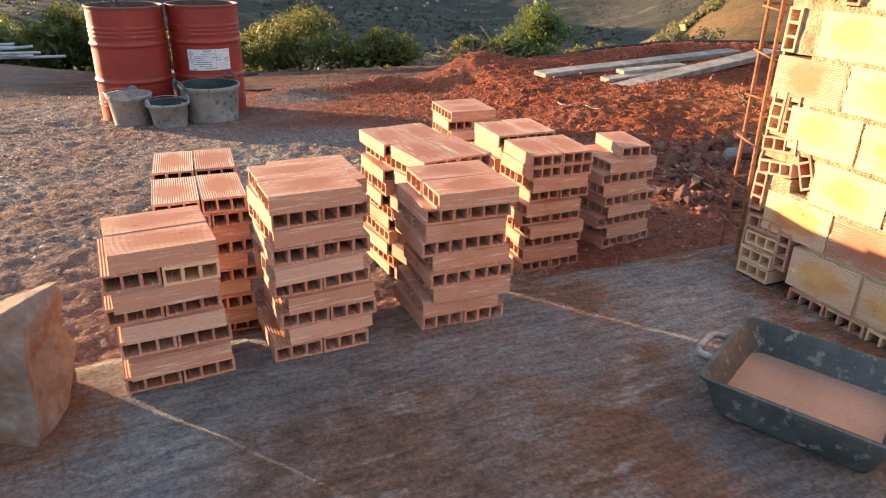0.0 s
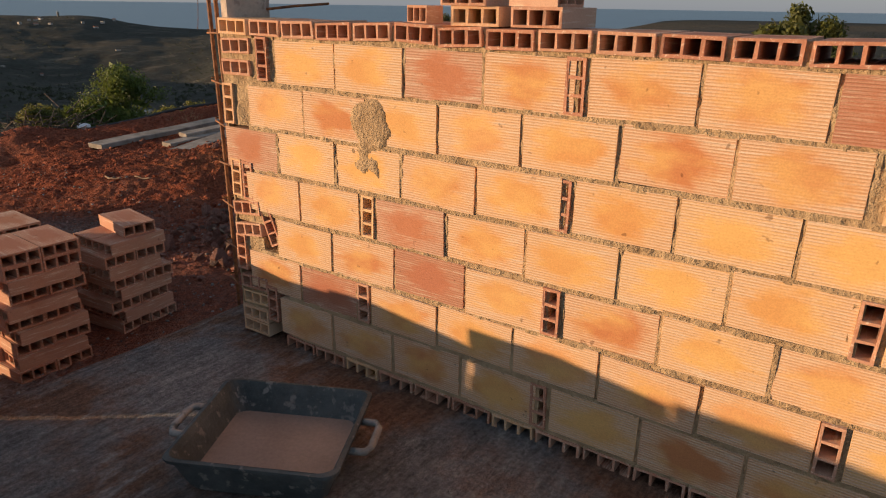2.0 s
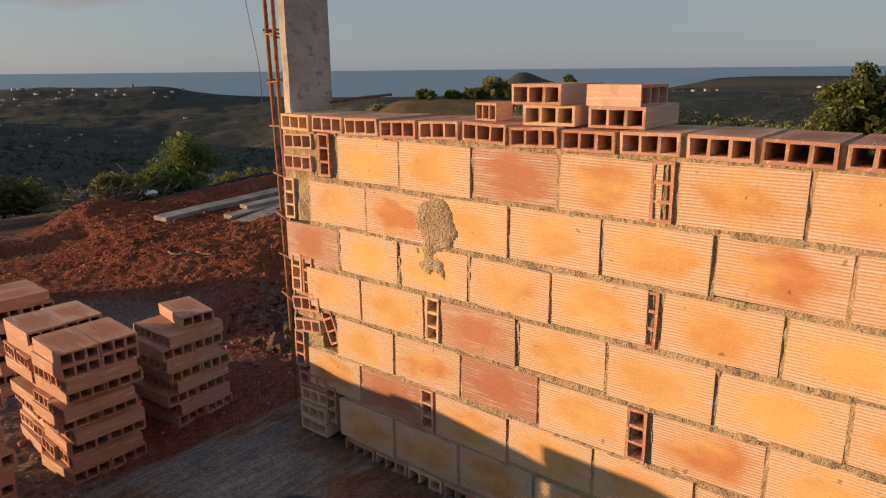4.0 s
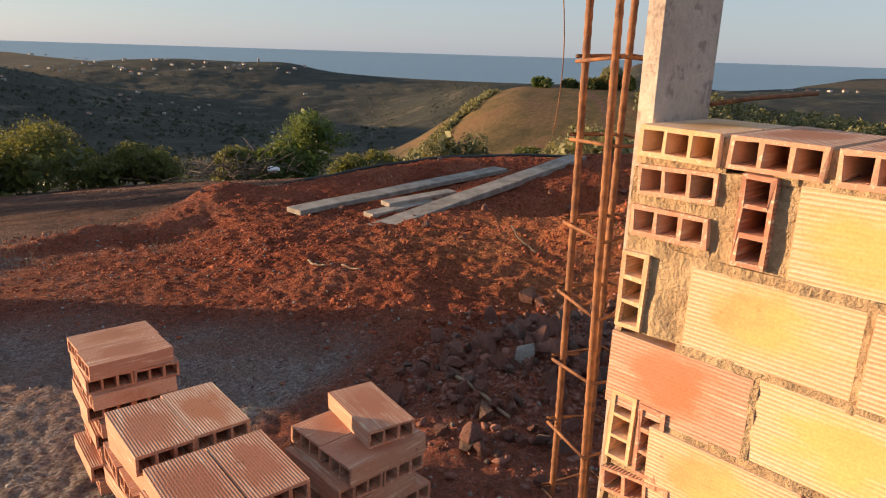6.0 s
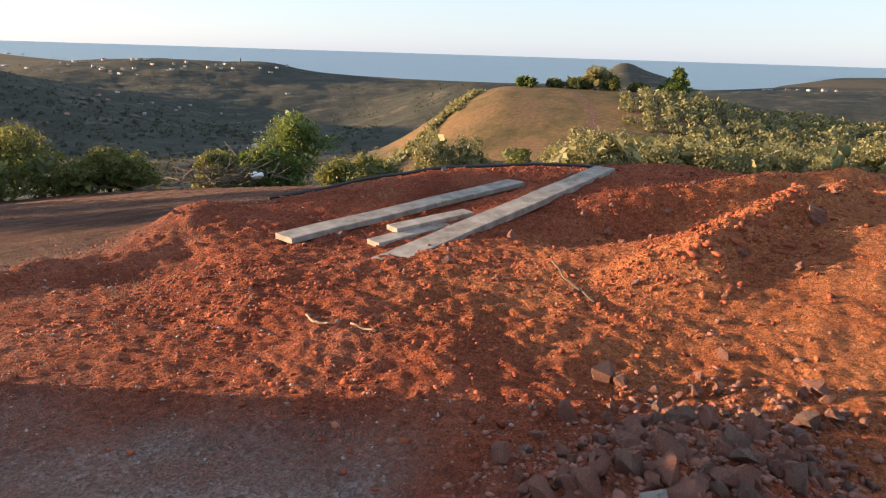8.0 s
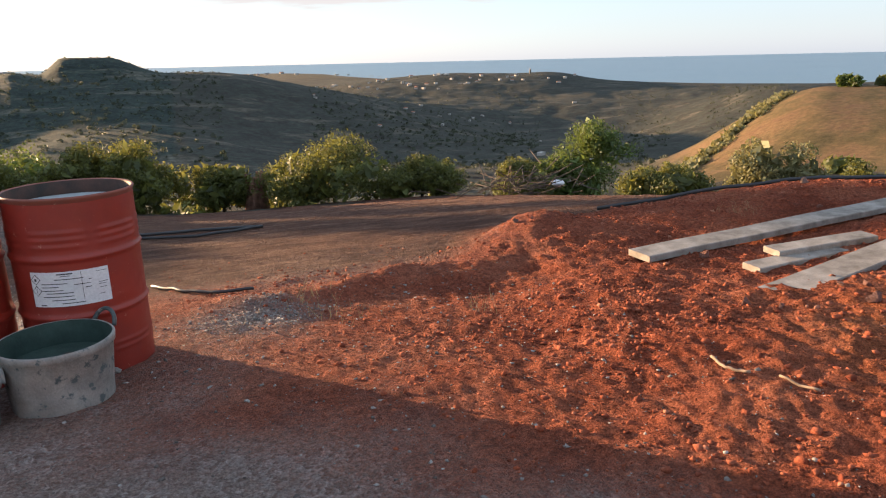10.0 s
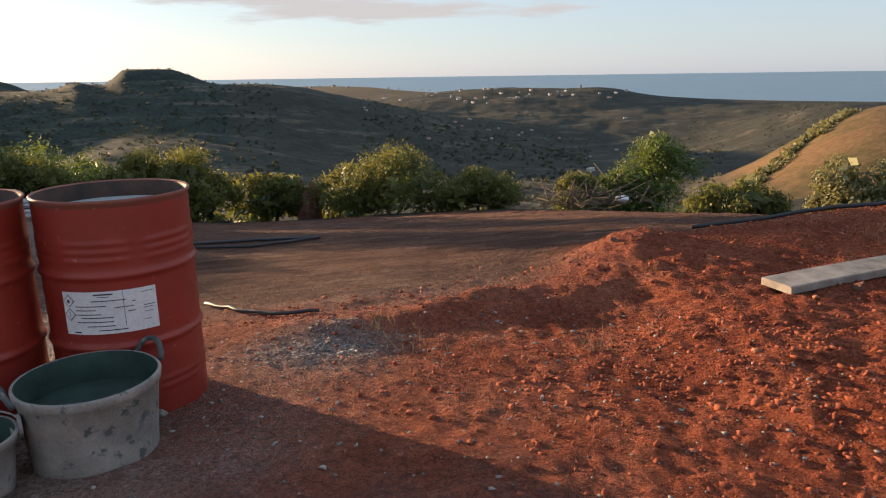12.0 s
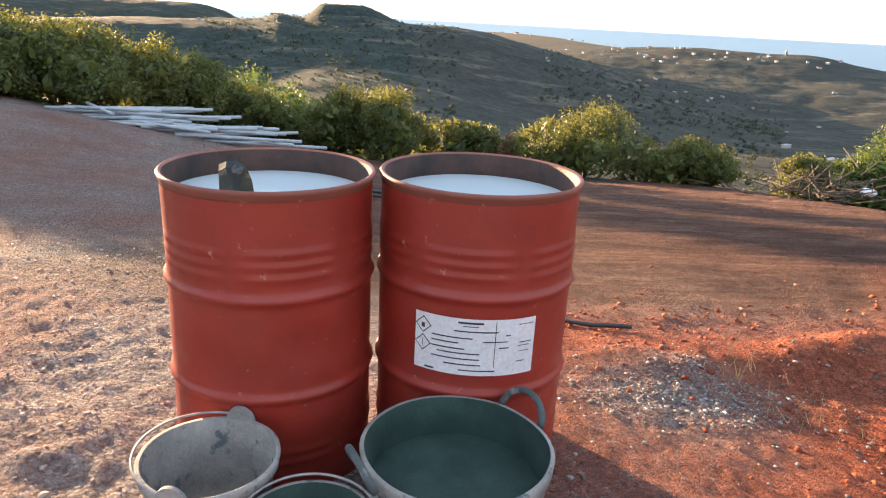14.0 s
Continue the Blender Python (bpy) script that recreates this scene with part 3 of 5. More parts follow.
def build_slab():
    xs, ys = np.linspace(-6.5, 8.5, 300), np.linspace(-6.5, 2.6, 180)
    bm = bmesh.new()
    X, Y = np.meshgrid(xs, ys, indexing="ij")
    edge = 0.035 * fractal(X * 2.0, X * 0 + 3.0, 3, 8)
    lip = np.clip((Y - 2.42) / 0.18, 0, 1)
    Z = 1.0 + 0.012 * fractal(X * 3, Y * 3, 3, 31) + 0.006 * fractal(X * 5, Y * 22, 2, 33) - 0.05 * lip ** 2.5
    Yw = Y + edge * np.clip((Y - 2.0) / 0.6, 0, 1)
    grid = [[bm.verts.new((X[i, j], Yw[i, j], Z[i, j])) for j in range(len(ys))] for i in range(len(xs))]
    for i in range(len(xs) - 1):
        for j in range(len(ys) - 1):
            bm.faces.new((grid[i][j], grid[i + 1][j], grid[i + 1][j + 1], grid[i][j + 1]))
    loop = [grid[i][0] for i in range(len(xs))] + [grid[-1][j] for j in range(1, len(ys))] + [grid[i][-1] for i in range(len(xs) - 2, -1, -1)] + [grid[0][j] for j in range(len(ys) - 2, 0, -1)]
    low = [bm.verts.new((v.co.x, v.co.y + (0.01 if v.co.y > 2.4 else 0), 0.7)) for v in loop]
    for k in range(len(loop)):
        bm.faces.new((loop[k], low[k], low[(k + 1) % len(loop)], loop[(k + 1) % len(loop)]))
    bm.faces.new(low)
    tagged(part("floor", bm, SLAB, smooth=True), "rough grey concrete floor slab stained with red earth", "floor slab", kind="structure")


build_slab()

# ---- hollow clay bricks ----
BL, BW, BT = 0.258, 0.14, 0.051  # length, width, thickness


def brick_mesh(name, mat, seed, chip=0.0):
    """A hollow brick: length on x, width on y, thickness on z; three cells run through its length."""
    rnd = random.Random(seed)
    j = lambda s=0.0012: rnd.uniform(-s, s)
    t = 0.0075
    cell = (BW - 4 * t) / 3
    ys = [-BW / 2 + t + k * (cell + t) for k in range(3)]
    bm = bmesh.new()
    ends = []
    for sx in (-1, 1):
        outer = [bm.verts.new((sx * BL / 2 + j(), y + j(), z + j())) for y, z in ((-BW / 2, -BT / 2), (BW / 2, -BT / 2), (BW / 2, BT / 2), (-BW / 2, BT / 2))]
        holes = []
        for y0 in ys:
            holes.append([bm.verts.new((sx * BL / 2 + j(), y + j(), z + j())) for y, z in ((y0, -BT / 2 + t), (y0 + cell, -BT / 2 + t), (y0 + cell, BT / 2 - t), (y0, BT / 2 - t))])
        ends.append((outer, holes))
        fs = [[outer[0], outer[1]] + [h for q in reversed(holes) for h in (q[1], q[0])], [outer[2], outer[3]] + [h for q in holes for h in (q[3], q[2])],
              [outer[0], holes[0][0], holes[0][3], outer[3]], [outer[1], outer[2], holes[2][2], holes[2][1]],
              [holes[0][1], holes[1][0], holes[1][3], holes[0][2]], [holes[1][1], holes[2][0], holes[2][3], holes[1][2]]]
        for f in fs:
            bm.faces.new(f if sx > 0 else list(reversed(f)))
    (oa, ha), (ob, hb) = ends
    for k in range(4):
        bm.faces.new((oa[k], oa[(k + 1) % 4], ob[(k + 1) % 4], ob[k]))
        for p, q in zip(ha, hb):
            bm.faces.new((p[k], q[k], q[(k + 1) % 4], p[(k + 1) % 4]))
    bmesh.ops.recalc_face_normals(bm, faces=bm.faces)
    me = bpy.data.meshes.new(name)
    bm.to_mesh(me)
    bm.free()
    me.materials.append(mat)
    return me


BRICKS = [brick_mesh("brick", CLAY, s) for s in range(6)]
BRICKS_SALMON = [brick_mesh("brick", CLAY_SALMON, 40 + s) for s in range(5)]
BRICKS_RED = [brick_mesh("brick", CLAY_RED, 20 + s) for s in range(4)]
rnd = random.Random(4)

# ---- the wall ----
WALL_X = 2.592


def build_wall():
    """The core behind the face bricks."""
    bm = bmesh.new()
    box(bm, (WALL_X + 0.15, -3.2, 0.97), (WALL_X + 0.25, 2.315, 2.117))
    return tagged(part("wall_east", bm, MORTAR), "unplastered wall of hollow orange clay bricks with grey mortar", "wall", kind="structure")


def mortar_bar(bm, y0, y1, z0, z1, seed, out=0.0015, deep=0.15):
    """A ragged bar of mortar filling a joint; its face lies out metres behind the bricks' face."""
    ny, nz = max(1, int(abs(y1 - y0) / 0.018)), max(1, int(abs(z1 - z0) / 0.018))
    grid = []
    for i in range(ny + 1):
        row = []
        for j in range(nz + 1):
            y, z = y0 + (y1 - y0) * i / ny, z0 + (z1 - z0) * j / nz
            n1 = noise.noise(Vector((y * 22, z * 22, seed)))
            n2 = noise.noise(Vector((y * 60, z * 60, seed + 4)))
            row.append(bm.verts.new((WALL_X + out - 0.006 * n1 - 0.004 * n2, y, z + 0.002 * n2)))
        grid.append(row)
    for i in range(ny):
        for j in range(nz):
            bm.faces.new((grid[i][j], grid[i][j + 1], grid[i + 1][j + 1], grid[i + 1][j]))
    rim = [grid[i][0] for i in range(ny + 1)] + [grid[ny][j] for j in range(1, nz + 1)] + [grid[i][nz] for i in range(ny - 1, -1, -1)] + [grid[0][j] for j in range(nz - 1, 0, -1)]
    back = [bm.verts.new((WALL_X + deep, v.co.y, v.co.z)) for v in rim]
    for k in range(len(rim)):
        bm.faces.new((rim[k], back[k], back[(k + 1) % len(rim)], rim[(k + 1) % len(rim)]))


wall = build_wall()


def lay(m, red=0.25, parent=None, salmon=0.0):
    """One brick at pose m."""
    me = rnd.choice(BRICKS_SALMON) if rnd.random() < salmon else rnd.choice(BRICKS_RED) if rnd.random() < red else rnd.choice(BRICKS)
    ob = new("brick", me)
    ob.parent = parent
    ob.matrix_basis = m
    return ob


FACE = Matrix(((0, 0, -1, 0), (-1, 0, 0, 0), (0, 1, 0, 0), (0, 0, 0, 1)))  # length along the wall, ribbed face outwards


def face_brick(y, z, red=0.22, long=1.0):
    m = Matrix.Translation((WALL_X + BT / 2 + rnd.uniform(-0.004, 0.003), y, z)) @ pose(0, 0, 0, rnd.uniform(-0.9, 0.9), rnd.uniform(-0.8, 0.8), rnd.uniform(-0.8, 0.8)) @ FACE
    return lay(m @ Matrix.Diagonal((long, 1, 1, 1)), red, wall, 0.1)


def end_brick(y, z, upright=True, turn=0.0, red=0.6, out=0.0):
    """A brick laid through the wall, its cells showing; upright: on its narrow side."""
    m = Matrix.Translation((WALL_X + BL / 2 - 0.006 - out + rnd.uniform(-0.004, 0.004), y, z)) @ pose(0, 0, 0, (90 if upright else 0) + turn + rnd.uniform(-1.5, 1.5), 0, 0)
    return lay(m, red, wall, 0.35)


PITCH, COURSE, FOOT = 0.2685, 0.1535, 1.118
JOINTS = []
COURSES = [  # joint nearest the corner, then where a brick is laid through
    (2.10, (1.02,)), (2.25, (1.685, 0.285)), (2.09, (1.0,)), (2.23, (1.66, 0.265)), (2.33, (0.995,)), (2.195, (0.26,)), (2.05, (0.98,)),
]
for k, (y, cross) in enumerate(COURSES):
    z = FOOT + k * COURSE
    while y > -3.0:
        hit_at = [c for c in cross if y - PITCH < c < y + 0.02]
        if hit_at and abs(hit_at[0] - y) < 0.09:
            end_brick(hit_at[0], z)
            JOINTS.append((hit_at[0] + 0.024, max(hit_at[0] + 0.037, y + 0.004), z - 0.07, z + 0.07))
            y = hit_at[0] - 0.033
            JOINTS.append((y - 0.006, y + 0.009, z - 0.07, z + 0.07))
            continue
        red = 0.9 if (k, round(y, 1)) in ((4, 2.3), (3, 1.6), (5, 0.8)) else 0.04
        face_brick(y - PITCH / 2, z + rnd.uniform(-0.003, 0.003), red)
        y -= PITCH
        JOINTS.append((y - 0.006, y + 0.006, z - 0.07, z + 0.07))
# the row laid flat on top and the one at the foot
y = 2.238
while y > -3.0:
    end_brick(y, 2.145 + rnd.uniform(-0.003, 0.003), False, turn=rnd.uniform(-1.5, 1.5))
    JOINTS.append((y - 0.083, y - 0.07, 2.118, 2.165))
    y -= 0.153
y = 2.0
while y > -3.0:
    end_brick(y, 1.012, False, out=-0.004)
    y -= 0.15
# made-up corner
for y, z, up, turn in ((2.235, 2.083, False, -2), (2.24, 2.012, False, 1), (2.10, 2.047, True, 0), (2.292, 1.885, True, 0), (2.285, 1.618, True, 0), (2.226, 1.612, True, 0),
                       (2.243, 1.508, False, -6), (2.24, 1.425, False, -7), (2.125, 1.455, True, -22), (2.285, 1.33, True, 0),
                       (2.23, 1.215, False, -3), (2.23, 1.15, False, -3), (2.135, 1.15, True, 0), (2.235, 1.085, False, 0), (2.235, 1.03, False, 0)):
    end_brick(y, z, up, turn)
# mortar in the joints
for k in range(8):
    bm = bmesh.new()
    zc = FOOT + (k - 0.5) * COURSE
    mortar_bar(bm, -3.0, 2.05 if k in (0, 1, 7) else 2.2, zc - 0.009, zc + 0.009, k)
    part("bed_joint", bm, MORTAR, wall)
bm = bmesh.new()
for k, (ya, yb, za, zb) in enumerate(JOINTS):
    mortar_bar(bm, ya, yb, za, zb, 20 + k, 0.003)
tagged(part("upright_joints", bm, MORTAR, wall), kind="stuff")
bm = bmesh.new()
mortar_bar(bm, -3.0, 2.06, 0.96, 0.985, 70, -0.022)
part("mortar_foot", bm, MORTAR, wall)
bm = bmesh.new()
mortar_bar(bm, 2.05, 2.318, 0.96, 2.118, 80, 0.125)
for k, (ya, yb, za, zb) in enumerate(((2.124, 2.174, 1.962, 2.112), (2.16, 2.315, 2.035, 2.058), (2.186, 2.268, 1.812, 1.972), (2.044, 2.078, 1.972, 2.112), (2.16, 2.3, 1.455, 1.485), (2.05, 2.1, 1.36, 1.5), (2.17, 2.26, 1.27, 1.4), (2.16, 2.305, 1.11, 1.125), (2.165, 2.3, 1.178, 1.192), (2.245, 2.265, 1.55, 1.68), (2.31, 2.318, 0.97, 2.1), (2.16, 2.316, 2.107, 2.12), (2.165, 2.316, 1.953, 1.988), (2.05, 2.085, 2.108, 2.12), (2.075, 2.18, 1.24, 1.27), (2.1, 2.3, 1.535, 1.552))):
    mortar_bar(bm, ya, yb, za, zb, 90 + k, 0.004, 0.06)
part("corner_mortar", bm, MORTAR, wall, "thick smeared mortar between odd bricks")

# ---- stacks of bricks ----
def stack(x, y, z, turn, layers, group, label, red=0.9):
    """Layers of two bricks each; 'e' shows the cells to -y, 's' the long side."""
    base = pose(x, y, z, 0, 0, turn)
    for k, kind in enumerate(layers):
        n = 2
        dx, dy, da = rnd.uniform(-0.018, 0.018), rnd.uniform(-0.016, 0.016), rnd.uniform(-3.4, 3.4)
        for s in range(n):
            off = (s - 0.5) * (BW + 0.003)
            m = pose(dx + off, dy + rnd.uniform(-0.006, 0.006), BT / 2 + k * BT, 0, 0, 90 + da + rnd.uniform(-0.6, 0.6)) if kind == "e" else pose(dx + rnd.uniform(-0.006, 0.006), dy + off, BT / 2 + k * BT, 0, 0, da + rnd.uniform(-0.6, 0.6))
            tagged(lay(base @ m, red, None, 0.84), label, "brick", group, "thing")


on_slab = "orange hollow clay brick stacked on the concrete slab"
on_soil = "orange hollow clay brick stacked on the red soil"
for place, layers, group, label in (
    ((0.58, 2.465, 1.0, 1.5), "eseseses", "first brick stack", on_slab),
    ((0.99, 2.47, 1.0, 2.5), "eseseseseS", "second brick stack", on_slab),
    ((1.07, 2.765, 0.87, 2.0), "esesesesess", "second brick stack", on_soil),
    ((1.455, 2.46, 1.0, -3.0), "esseseses", "third brick stack", on_slab),
    ((0.73, 2.93, 0.85, 1.0), "esesesesee", "fourth brick stack", on_soil),
    ((0.75, 3.235, 0.85, -1.0), "esesesesee", "fourth brick stack", on_soil),
    ((1.6, 2.885, 0.86, 7.0), "esesesesese", "fifth brick stack", on_soil),
    ((1.565, 3.165, 0.85, 4.0), "esesesesese", "fifth brick stack", on_soil),
    ((2.115, 2.985, 0.85, -1.5), "esesesesee", "sixth brick stack", on_soil),
    ((2.145, 3.285, 0.85, -3.0), "esesesesee", "sixth brick stack", on_soil),
    ((2.545, 3.07, 0.85, 4.0), "eseseses", "seventh brick stack", on_soil),
    ((2.225, 3.975, 0.8, -4.0), "eseseseses", "eighth brick stack", on_soil),
):
    stack(*place, layers.lower(), group, label)
tagged(lay(pose(2.615, 3.1, 0.85 + 8.5 * BT, 0, 0, 81), 0.0, None, 1.0), "single hollow clay brick lying on a brick stack", "brick", "loose bricks", "thing")
# bricks left on top of the wall
TOP = 2.145 + BT / 2
for x, y, k, turn, up, cut in ((2.70, 1.515, 0.5, 4, 0.47, 0.36), (2.75, 1.315, 0.5, 8, 1, 1), (2.74, 1.335, 1.5, 3, 1, 1), (2.755, 1.125, 0.5, 4, 1, 1), (2.70, 1.125, 1.5, 87, 1, 0.55)):
    tagged(lay(pose(x, y, TOP + k * BT + 0.001, 0, 0, turn) @ Matrix.Diagonal((cut, up, 1, 1)), 0.6), "loose hollow clay brick lying on the wall", "brick", "loose bricks", "thing")


# ---- column and reinforcement ----
def build_column():
    bm = bmesh.new()
    box(bm, (2.637, 2.318, 0.86), (2.83, 2.349, 3.4))
    bmesh.ops.subdivide_edges(bm, edges=[e for e in bm.edges if abs(e.verts[0].co.z - e.verts[1].co.z) > 1], cuts=60)
    bmesh.ops.subdivide_edges(bm, edges=[e for e in bm.edges if abs(e.verts[0].co.x - e.verts[1].co.x) > 0.1], cuts=5)
    for v in bm.verts:
        d = noise.noise(v.co * 7.0) * 0.006 + noise.noise(v.co * 23.0) * 0.003
        v.co.x += d
        v.co.y += d * 0.7
    bmesh.ops.recalc_face_normals(bm, faces=bm.faces)
    tagged(part("column", bm, PLASTER), "rough pale concrete column with patches of red dust", "column", kind="structure")


build_column()


def build_cage():
    root = tagged(new("rebar_cage"), "rusty steel reinforcement cage standing in the soil", "rebar", kind="thing")
    bars = ((2.745, 2.55), (2.70, 2.435), (2.865, 2.515), (2.82, 2.40))
    r = random.Random(3)
    for k, (x, y) in enumerate(bars):
        bm = bmesh.new()
        pts = [(x + 0.012 * math.sin(z * 1.7 + k) - 0.004 * (z - 1.5), y + 0.01 * math.cos(z * 1.3 + 2 * k), z) for z in np.linspace(0.72, 3.3, 170)]
        tube(bm, pts, [0.0072 + (0.0011 if i % 2 else 0) for i in range(len(pts))], 8)
        part("bar", bm, RUST, root, smooth=True)
    for k, z in enumerate(np.arange(0.95, 3.2, 0.165)):
        bm = bmesh.new()
        o = 0.012
        q = [(bars[0][0] - o, bars[0][1] + o), (bars[1][0] - o, bars[1][1] - o), (bars[3][0] + o, bars[3][1] - o), (bars[2][0] + o, bars[2][1] + o)]
        tilt = [r.uniform(-0.014, 0.014) for _ in q]
        pts = [(px, py, z + tz) for (px, py), tz in zip(q, tilt)]
        tail = [(q[0][0] + 0.05, q[0][1] - 0.035, z + tilt[0] + 0.012)]
        tube(bm, pts + [(q[0][0], q[0][1], z + tilt[0] + 0.01)] + tail, 0.0038, 6)
        part("stirrup", bm, RUST, root, smooth=True)
    bm = bmesh.new()
    tube(bm, [(2.71 + 0.014 * math.sin(z * 9), 2.60 + 0.012 * math.cos(z * 7), z) for z in np.linspace(2.12, 2.75, 30)], 0.0012, 5)
    part("tie_wire", bm, RUST, root)


build_cage()


bm = bmesh.new()
tube(bm, [(2.80, 2.30, 2.2), (2.9, 2.26, 2.212), (3.02, 2.2, 2.222)], 0.005, 6)
tagged(part("steel_rod", bm, RUST, smooth=True), "short rusty steel rod lying across the wall beside the column", "rod", kind="thing")


# ---- drums ----
def paint_material(name, colour, worn, rough):
    m, nt, b = material(name, rough)
    v = coords(nt)
    c = mixed(nt, ramp(nt, fuzz(nt, v, 3.5, 7.0), [(0.35, (0, 0, 0)), (0.7, (1, 1, 1))]), colour, tuple(k * 0.72 for k in colour))
    c = mixed(nt, ramp(nt, fuzz(nt, v, 22.0, 6.0, 0.7), [(0.64, (0, 0, 0)), (0.7, (1, 1, 1))]), c, worn)
    nt.links.new(c, b.inputs["Base Color"])
    nt.links.new(ramp(nt, fuzz(nt, v, 8.0, 6.0), [(0.3, (rough - 0.12,) * 3), (0.7, (rough + 0.2,) * 3)]), b.inputs["Roughness"])
    bumped(nt, b, fuzz(nt, v, 5.0, 5.0), 0.25, 0.01)
    return m


RED_PAINT = paint_material("red_drum_paint", (0.29, 0.03, 0.018), (0.4, 0.16, 0.11), 0.42)


WORN_RIM = paint_material("worn_rim", (0.24, 0.07, 0.045), (0.42, 0.28, 0.2), 0.55)
WATER, _wt, _wb = material("sky_tinted_water", 0.04)
# pale blue base stands in for the bright sky reflected on the water
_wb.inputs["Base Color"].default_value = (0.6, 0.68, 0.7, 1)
bumped(_wt, _wb, fuzz(_wt, coords(_wt), 6.0, 2.0), 0.06, 0.01)
PAPER = rough_material("label_paper", (0.66, 0.66, 0.68), (0.76, 0.76, 0.77), 9.0, 0.05, 0.001, 0.5)
INK, _it, _ib = material("black_ink", 0.6)
_ib.inputs["Base Color"].default_value = (0.03, 0.03, 0.035, 1)
DARK_INSIDE = rough_material("dark_drum_inside", (0.025, 0.018, 0.014), (0.09, 0.04, 0.028), 9.0, 0.4, 0.003, 0.6)
CRUST = rough_material("cement_crusted_plastic", (0.2, 0.19, 0.175), (0.4, 0.375, 0.345), 6.0, 0.7, 0.005, 0.85, spots=(0.1, 0.12, 0.125))
DARK_PLASTIC = rough_material("dark_rubber", (0.035, 0.045, 0.047), (0.1, 0.115, 0.115), 8.0, 0.5, 0.004, 0.7, spots=(0.2, 0.19, 0.18))
GREEN_INSIDE = rough_material("green_grey_plastic", (0.014, 0.036, 0.03), (0.04, 0.078, 0.064), 7.0, 0.4, 0.004, 0.75)
SLURRY = rough_material("cement_slurry", (0.22, 0.165, 0.14), (0.35, 0.265, 0.22), 3.0, 0.15, 0.004, 0.5)
WIRE = rough_material("galvanised_wire", (0.2, 0.19, 0.18), (0.4, 0.38, 0.36), 30.0, 0.3, 0.001, 0.5)


def wrap(bm, r, a0, a1, z0, z1, n=1):
    """A strip bent round a drum between two angles in degrees."""
    cols = []
    for k in range(n + 1):
        a = radians(a0 + (a1 - a0) * k / n)
        cols.append((bm.verts.new((r * math.cos(a), r * math.sin(a), z0)), bm.verts.new((r * math.cos(a), r * math.sin(a), z1))))
    for p, q in zip(cols, cols[1:]):
        bm.faces.new((p[0], q[0], q[1], p[1]))


def drum_label(root, r, mid):
    lo, hi, z0, z1 = mid - 34.0, mid + 34.0, 0.487, 0.668
    at = lambda u: lo + (hi - lo) * u
    zz = lambda v: z0 + (z1 - z0) * v
    bm = bmesh.new()
    wrap(bm, r, lo, hi, z0, z1, 24)
    paper = part("label", bm, PAPER, root, "white printed label with hazard diamonds", True)
    bm = bmesh.new()
    for u0, u1, v, h in ((0.36, 0.56, 0.93, 0.035), (0.4, 0.52, 0.87, 0.015), (0.33, 0.68, 0.78, 0.022), (0.15, 0.48, 0.66, 0.022), (0.15, 0.37, 0.57, 0.022), (0.56, 0.76, 0.61, 0.018), (0.15, 0.42, 0.47, 0.022), (0.2, 0.54, 0.39, 0.022),
                         (0.15, 0.54, 0.29, 0.022), (0.26, 0.55, 0.19, 0.022), (0.38, 0.67, 0.09, 0.022), (0.69, 0.77, 0.5, 0.02), (0.74, 0.78, 0.72, 0.02), (0.86, 0.97, 0.58, 0.016), (0.85, 0.95, 0.52, 0.014), (0.86, 0.95, 0.42, 0.014), (0.84, 0.92, 0.24, 0.014), (0.1, 0.18, 0.05, 0.03), (0.84, 0.97, 0.9, 0.014)):
        wrap(bm, r + 0.0012, at(u0), at(u1), zz(v - h / 2), zz(v + h / 2), 6)
    wrap(bm, r + 0.0012, at(0.655), at(0.66), zz(0.15), zz(0.97), 1)
    part("print", bm, INK, paper)
    for name, mat, size, lift in (("hazard_diamond", INK, 0.16, 0.0014), ("hazard_diamond", PAPER, 0.135, 0.002)):
        for v in (0.79, 0.47):
            bm = bmesh.new()
            c = radians(at(0.075))
            pts = []
            for da, dz in ((0, 1), (1, 0), (0, -1), (-1, 0)):
                a = c + da * size * 0.17 / r
                pts.append(bm.verts.new(((r + lift) * math.cos(a), (r + lift) * math.sin(a), zz(v) + dz * size * 0.17)))
            bm.faces.new(list(reversed(pts)))
            bm.normal_update()
            part(name, bm, mat, paper)
    for u0, u1, v0, v1 in ((0.072, 0.078, 0.41, 0.535), (0.06, 0.09, 0.74, 0.82)):
        bm = bmesh.new()
        wrap(bm, r + 0.0026, at(u0), at(u1), zz(v0), zz(v1), 1)
        part("hazard_symbol", bm, INK, paper)


